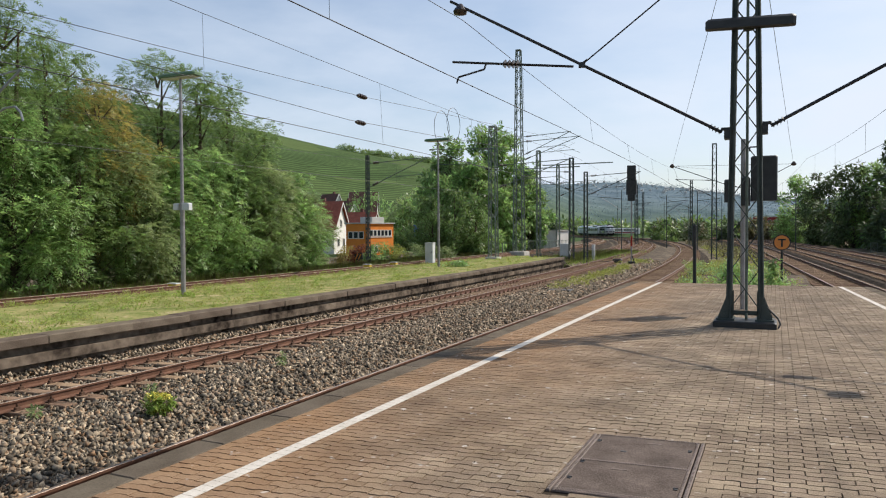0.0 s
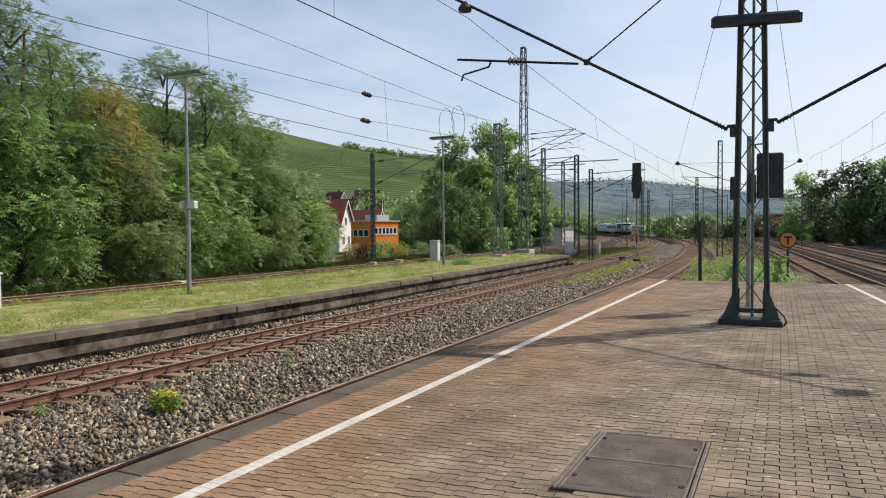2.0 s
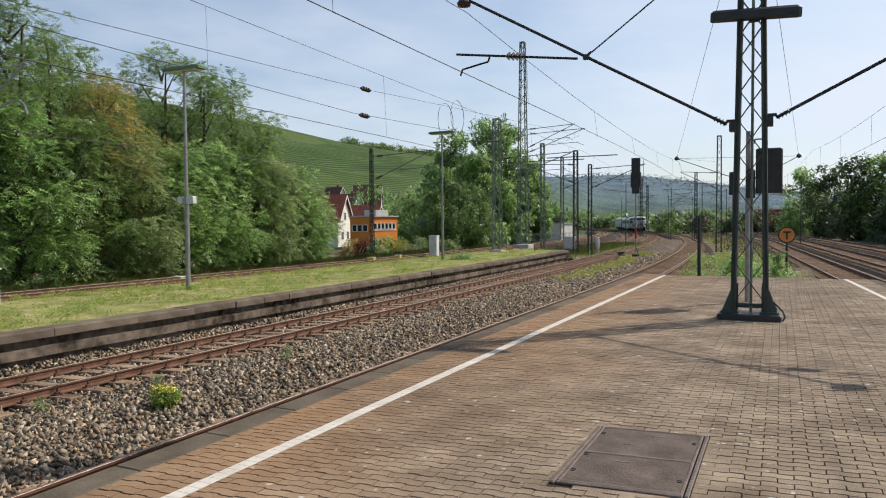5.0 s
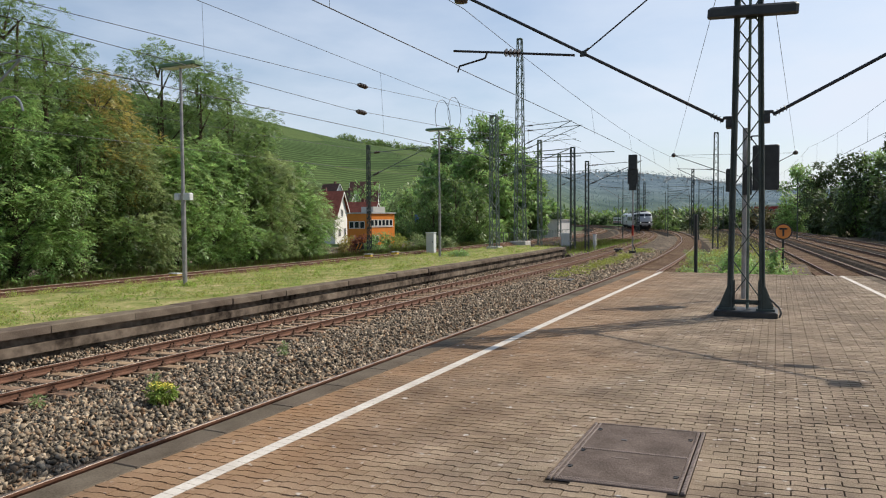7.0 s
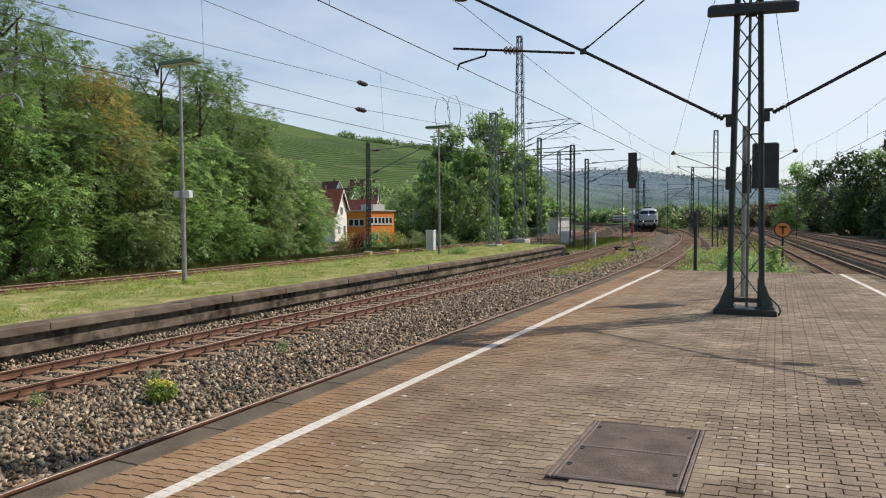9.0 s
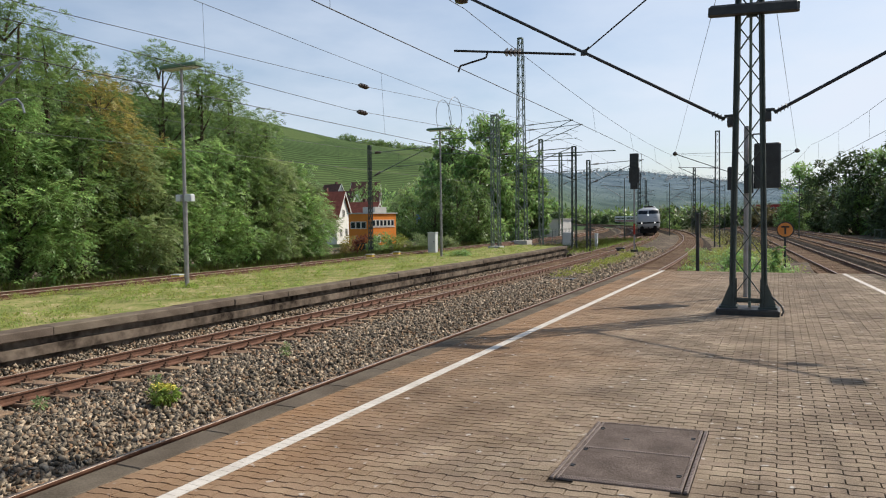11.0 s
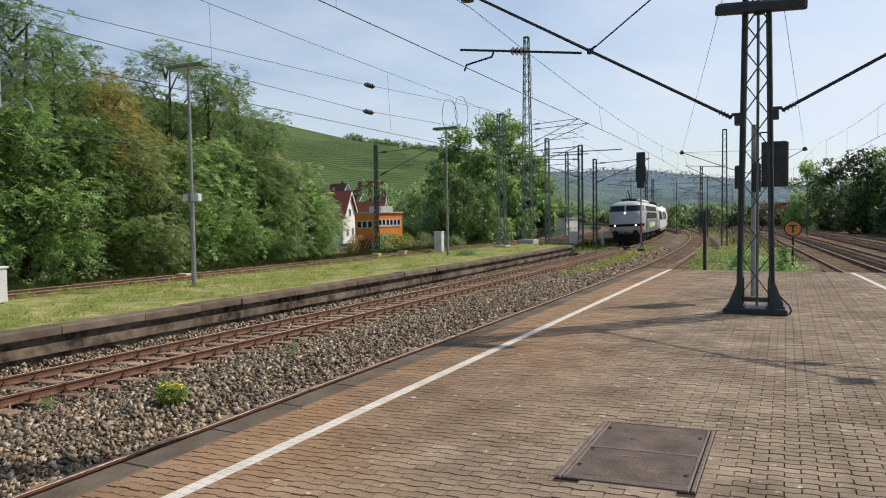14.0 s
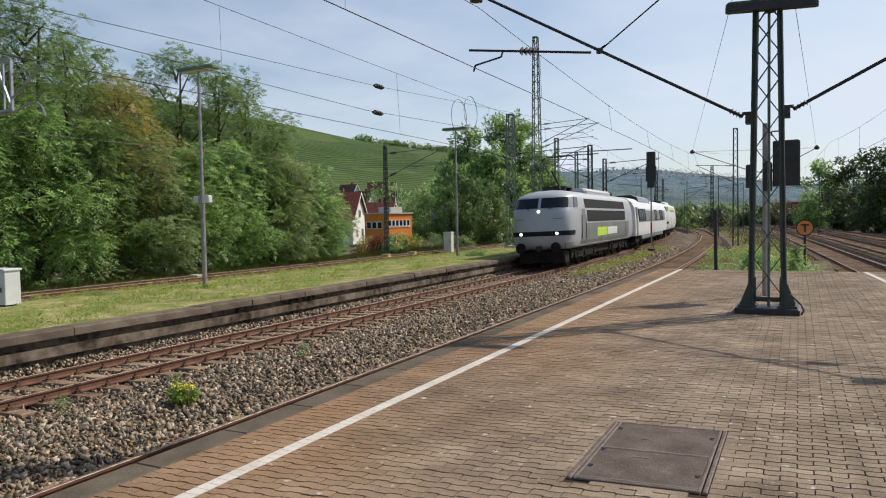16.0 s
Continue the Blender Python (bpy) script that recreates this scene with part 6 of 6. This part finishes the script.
fl = thing("flowering_weed", "bushy yellow-flowering weed growing in the ballast", "plant", at=pose(-9.0, 8.35, -1.0))
rng = np.random.default_rng(5)
part("foliage", leaves(rng, [(0, 0, .12), (.1, .05, .2), (-.1, 0, .2), (.02, -.08, .22)], [.17, .15, .15, .14], 900, .075, GRASS_GREEN, "foliage"), None, fl)
part("blossom", leaves(rng, [(0, 0, .33), (.13, .04, .3), (-.12, 0, .31), (.02, -.1, .31), (0.05, .1, .31)], [.09, .09, .09, .08, .08], 420, .032, FLOWER, "blossom", .4, .9), None, fl, "yellow flower heads")
for i, (x, y, z, h) in enumerate(((-9.7, 12.4, -.98, .3), (-10.2, 9.3, -1.02, .2), (-11.1, 7.7, -1.1, .16))):
    w = thing("ballast_weed", "thin grey-green weed sprouting from the ballast", "plant", "ballast weeds", at=pose(x, y, z))
    part("foliage", leaves(rng, [(0, 0, h * .4), (.03, 0, h * .8)], [.1, .07], 110, .08, LEAF_LIGHT, "foliage"), None, w)

tree(-34.8, 56.5, -1.6, 2.1, 1.3, 601, LEAF_RED, "reddish shrub in the hedge by the siding", 2600, .22, low=.02, name="shrub", trunk=False, group="hedge shrubs")
tree(-32.6, 55.8, -1.6, 2.4, 1.5, 602, LEAF, "green leafy shrub in the hedge by the siding", 3000, .24, low=.02, name="shrub", trunk=False, group="hedge shrubs")
tree(-31.2, 56.5, -1.6, 2.2, 1.2, 603, LEAF_YELLOW, "yellow-green shrub in the hedge by the siding", 2400, .2, low=.02, name="shrub", trunk=False, group="hedge shrubs")
tree(-37.0, 57.5, -1.6, 2.0, 1.3, 608, LEAF_RUST, "brownish shrub in the hedge by the siding", 2400, .2, low=.02, name="shrub", trunk=False, group="hedge shrubs")
for i, x in enumerate((-29.6, -28.3, -27.2)):
    tree(x, 57.5 + i * .4, -1.5, 2.2 - .15 * i, 1.1, 604 + i, LEAF_LIGHT, "pale variegated hedge shrub by the siding", 2400, .17, low=.02, name="shrub", trunk=False, group="hedge shrubs")
tree(-.05, 27.9, -.95, 1.75, .36, 610, LEAF, "leafy self-sown shrub at the sign post", 900, .16, low=.02, name="shrub", trunk=False)
tree(-1.4, 30.5, -.95, 1.5, .9, 611, LEAF, "low green shrub past the platform's end", 1800, .18, low=.02, name="shrub", trunk=False)
for i, (x, y, h, r) in enumerate(((15.5, 96, 4.5, 2.6), (17.8, 90, 5.2, 2.8), (14.2, 101, 3.2, 1.8), (20, 84, 5.5, 3))):
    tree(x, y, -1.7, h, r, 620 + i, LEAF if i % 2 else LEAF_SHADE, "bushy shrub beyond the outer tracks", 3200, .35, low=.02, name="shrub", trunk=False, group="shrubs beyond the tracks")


def hill_woods():
    """Trees along the vineyard's crest and hedges at its foot."""
    rng = np.random.default_rng(31)
    cs, rs = [], []
    for i in range(150):
        a = radians(rng.uniform(23.5, 33.5))
        d = rng.uniform(940, 985)
        x, y = -math.sin(a) * d, math.cos(a) * d
        r = rng.uniform(3, 7.5)
        cs.append((x, y, ground_height(x, y) + r * .6))
        rs.append(r)
    tagged(part("ridge_woods", leaves(rng, cs, rs, 12000, 3.0, LEAF_DARK, "ridge_woods"), None), "dark trees along the crest of the vineyard hill", "woods", kind="stuff")
    cs, rs = [], []
    for i in range(330):
        a = radians(rng.uniform(20, 44))
        d = rng.uniform(300, 430)
        x, y = -math.sin(a) * d, math.cos(a) * d
        r = rng.uniform(3, 6.5)
        cs.append((x, y, ground_height(x, y) + r * .6))
        rs.append(r)
    tagged(part("foot_woods", leaves(rng, cs, rs, 26000, 1.8, LEAF, "foot_woods"), None), "trees and gardens at the foot of the hill", "woods", kind="stuff")
    cs, rs = [], []
    for i in range(900):
        a = radians(rng.uniform(-22, 24))
        d = rng.uniform(420, 950)
        x, y = -math.sin(a) * d, math.cos(a) * d
        r = rng.uniform(3, 8)
        cs.append((x, y, ground_height(x, y) + r * .6))
        rs.append(r)
    tagged(part("valley_woods", leaves(rng, cs, rs, 40000, 3.2, LEAF_DARK, "valley_woods"), None), "distant trees filling the valley floor", "woods", kind="stuff")


def far_slope():
    """Woods and a scatter of houses over the far ridge."""
    rng = np.random.default_rng(44)
    cs, rs = [], []
    for i in range(2200):
        a = radians(rng.uniform(-24, 21))
        d = rng.uniform(1150, 2430)
        x, y = -math.sin(a) * d, math.cos(a) * d
        r = rng.uniform(6, 13)
        cs.append((x, y, ground_height(x, y) + r * .3))
        rs.append(r)
    tagged(part("far_woods", leaves(rng, cs, rs, 38000, 3.1, LEAF_HAZED, "far_woods"), None), "distant woods on the far ridge, tinted bluish with painted haze", "woods", kind="stuff")
    s = Shape()
    for i in range(130):
        a = radians(rng.uniform(-6, 19))
        d = rng.uniform(1900, 2380)
        x, y = -math.sin(a) * d, math.cos(a) * d
        z = ground_height(x, y)
        w = rng.uniform(3, 6)
        s.box((x, y, z), (w * 1.5, w, 8))
        s.add([(x - w * .8, y - w * .6, z + 4), (x + w * .8, y - w * .6, z + 4), (x + w * .8, y + w * .6, z + 4), (x - w * .8, y + w * .6, z + 4), (x, y, z + 6)],
              [(0, 1, 4), (1, 2, 4), (2, 3, 4), (3, 0, 4)])
    tagged(part("far_houses", s, FLAT_ROOF), "pale distant houses scattered over the far ridge", "houses", kind="stuff")


# pale bluish leaves: the haze of distance is put into the colour
LEAF_HAZED = material("leaf_hazed", (0.12, 0.175, 0.2), (0.23, 0.3, 0.32), 0.02, 0.9, bump=0, fine=0.2, each=0.2, leaf=0.2)
hill_woods()
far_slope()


# ---- the platform's surface ----
def rows_of_pavers():
    """Interlocking pavers in running bond: most in one mesh, those by the service cover one by one."""
    rng = np.random.default_rng(12)
    L, D, S, T = .228, .106, .0095, .0014
    a, b, r = L / 2 - T, D / 2 - .0034, .014

    def stone(w):
        """A wavy-edged paving stone; its long edges step by w, this way and that in turn from row to row."""
        edge = [(-a, 0), (-a + r, -w), (-r, -w), (r, w), (a - r, w), (a, 0)]
        ring = np.array([(x, q - b + SKEW * x) for x, q in edge] + [(x, q + b + SKEW * x) for x, q in reversed(edge)])
        upper = np.concatenate([ring * np.array([(a - .004) / a, (b - .004) / b]), np.zeros((12, 1))], 1)
        return np.concatenate([upper, np.concatenate([ring, np.full((12, 1), -.05)], 1)])
    units = stone(S), stone(-S)
    faces = [tuple(range(12))] + [(i, 12 + i, 12 + (i + 1) % 12, (i + 1) % 12) for i in range(12)]
    ones = [Shape().add(u.tolist(), faces).mesh("paver", PAVER) for u in units]
    vs, fs, k = [], [], 0
    x0, y, row = -4.565, -5.9, 0
    cx0, cx1, cy0, cy1 = -1.565, -.561, COVER_Y - .01, COVER_Y + 1.6          # the service cover's frame
    box_faces = [(0, 1, 2, 3), (0, 4, 5, 1), (1, 5, 6, 2), (2, 6, 7, 3), (3, 7, 4, 0)]
    while y < END_Y + .6:
        x, x1 = x0 + (0 if row % 2 else L / 2), right_edge(y) - .4
        beside = cy0 - D / 2 < y < cy1 + D / 2
        while x < x1 + L / 2:
            lo, hi, yy = max(x - L / 2, x0), min(x + L / 2, x1), y + SKEW * (x + 1)
            if yy > END_Y - .07 or yy < -5.9:
                x += L
                continue
            if beside and lo < cx1 and hi > cx0:
                if lo < cx0:
                    hi = cx0
                elif hi > cx1:
                    lo = cx1
                else:
                    # stones cut off at the frame's ends
                    y0 = y1 = 0
                    if y - D / 2 < cy0 < y + D / 2:
                        y0, y1 = y - b, cy0 - .004
                    elif y - D / 2 < cy1 < y + D / 2:
                        y0, y1 = cy1 + .004, y + b
                    if y1 - y0 > .012:
                        u, w = lo + T, hi - T
                        q = [(u, y0), (w, y0), (w, y1), (u, y1)]
                        vs += [(a_, b_ + SKEW * (a_ + 1), z_) for z_ in (0, -.05) for a_, b_ in q]
                        fs += [tuple(i + k for i in f) for f in box_faces]
                        k += 8
                    x += L
                    continue
            dz, tx, ty = rng.normal() * .0012, rng.normal() * .004, rng.normal() * .006
            unit = units[row % 2]
            if hi - lo > L - .001:
                if -2.9 < x < .2 and 3.4 < y < 5.0:
                    ob = part("paver", ones[row % 2], None, platform)
                    ob.matrix_basis = Matrix.Translation((x, yy, dz - .001)) @ Euler((ty, tx, 0)).to_matrix().to_4x4()
                else:
                    p = unit + np.array([x, yy, dz])
                    p[:, 2] += unit[:, 0] * tx + unit[:, 1] * ty
                    vs += p.tolist()
                    fs += [tuple(i + k for i in f) for f in faces]
                    k += 24
            elif hi - lo > .025:       # a cut piece at an edge
                u, w = lo + T, hi - T
                q = [(u, yy - b), (w, yy - b), (w, yy + b), (u, yy + b)]
                vs += [(a_, b_ + SKEW * (a_ - x), z_) for z_ in (dz, -.05) for a_, b_ in q]
                fs += [tuple(i + k for i in f) for f in box_faces]
                k += 8
            x += L
        y += D
        row += 1
    s = Shape()
    s.v, s.f = vs, fs
    tagged(part("paving", s, PAVER, platform), kind="stuff")


rows_of_pavers()
for side in (0, 1):
    i, y = 0, -6.0
    while y < END_Y - .2:
        y2 = min(y + 1.0, END_Y)
        if side:
            x, t = right_edge((y + y2) / 2) - .25, math.atan(.07)
        else:
            x, t = EDGE_L + .15, 0
        part("edge_slab", Shape().box((x, (y + y2) / 2, -.07), (.3, y2 - y - .006, .15), Matrix.Rotation(t, 3, 'Z'), chamfer=.012), COPING, platform)
        y = y2
paint = Shape()
y = -5.9
while y < END_Y - .05:
    paint.box((-3.92 + .0045 * (y - 3.5), y, .004), (.13, .101, .005))
    y += .106
structure("white_line", paint, PAINT, "worn white safety line painted on the paving", "line")
paint = Shape()
y = -5.9
while y < END_Y - .05:
    paint.box((right_edge(y) - 1.02, y, .003), (.125, .0945, .004))
    y += .1
structure("white_line_right", paint, PAINT, "white safety line along the platform's other edge", "line")


# ---- ballast stones ----
def stones(name, label, rng, pos, size):
    """Broken stones, each a rough eight-sided lump."""
    n = len(pos)
    base = np.array([(1, 0, 0), (-1, 0, 0), (0, 1, 0), (0, -1, 0), (0, 0, 1), (0, 0, -1)], float)
    tri = np.array([(0, 2, 4), (2, 1, 4), (1, 3, 4), (3, 0, 4), (2, 0, 5), (1, 2, 5), (3, 1, 5), (0, 3, 5)])
    q = rng.normal(size=(n, 4))
    q /= np.linalg.norm(q, axis=1)[:, None]
    w, x, y, z = q.T
    rot = np.stack([np.stack([1 - 2 * (y * y + z * z), 2 * (x * y - z * w), 2 * (x * z + y * w)], 1),
                    np.stack([2 * (x * y + z * w), 1 - 2 * (x * x + z * z), 2 * (y * z - x * w)], 1),
                    np.stack([2 * (x * z - y * w), 2 * (y * z + x * w), 1 - 2 * (x * x + y * y)], 1)], 1)
    shape = base[None] * rng.uniform(.4, 1.35, (n, 1, 3)) + rng.normal(size=(n, 6, 3)) * .3
    v = np.einsum('nij,nkj->nki', rot, shape) * (size * rng.uniform(.6, 1.35, n))[:, None, None] + pos[:, None]
    f = (tri[None] + 6 * np.arange(n)[:, None, None]).reshape(-1, 3)
    me = bpy.data.meshes.new(name)
    me.vertices.add(6 * n)
    me.vertices.foreach_set("co", v.astype(np.float32).ravel())
    me.loops.add(3 * len(f))
    me.loops.foreach_set("vertex_index", f.astype(np.int32).ravel())
    me.polygons.add(len(f))
    me.polygons.foreach_set("loop_start", np.arange(0, 3 * len(f), 3, dtype=np.int32))
    me.materials.append(STONE)
    me.update(calc_edges=True)
    return tagged(part(name, me, STONE), label, "ballast", kind="stuff")


def shift(y):
    return np.maximum(0, y - 13) ** 2 / 1720


def heap_places(rng, n, y0, y1):
    y = y0 + (y1 - y0) * rng.uniform(0, 1, n) ** 1.35
    a = rng.uniform(-2.45, 2.25, n)
    z = np.interp(a, [-2.6, -2.2, -1.4, .3, 1.6, 2.3], [-.5, -.26, -.19, -.02, -.2, -.6]) + RAIL_TOP
    x = -9.495 - (shift(y) + np.maximum(0, y - 25) ** 2 / 1380) / 2 + a
    return np.stack([x, y, z + rng.normal(size=n) * .02], 1)


def bed_places(rng, n, y0, y1):
    y = y0 + (y1 - y0) * rng.uniform(0, 1, n) ** 1.25
    a = np.where(rng.uniform(0, 1, n) < .3, rng.uniform(-1.95, -1.1, n), rng.uniform(-1.95, 1.75, n))
    z = RAIL_TOP - .215 + a * CANT + rng.normal(size=n) * .014 + .2 * np.clip((-a - 1.25) / .6, 0, 1)
    keep = np.abs(np.abs(a) - HALF_GAUGE) > .09
    return np.stack([-12.74 - shift(y) + a, y, z], 1)[keep]


rng = np.random.default_rng(77)
stones("ballast", "grey-brown broken stone ballast heaped between the tracks", rng, heap_places(rng, 68000, .8, 36), .044)
stones("ballast_far", "grey-brown broken stone ballast farther along", rng, heap_places(rng, 13000, 30, 70), .07)
stones("track_ballast", "broken stone ballast between the sleepers", rng, bed_places(rng, 28000, .8, 44), .044)


# ---- the plan's units become metres ----
def to_metres():
    train = (loco, coach_one, loco_two, cam, sun)
    for ob in list(scene.objects):
        if ob.parent is None and ob not in train:
            ob.matrix_basis = Matrix.Scale(UNIT, 4) @ ob.matrix_basis


to_metres()


motions()
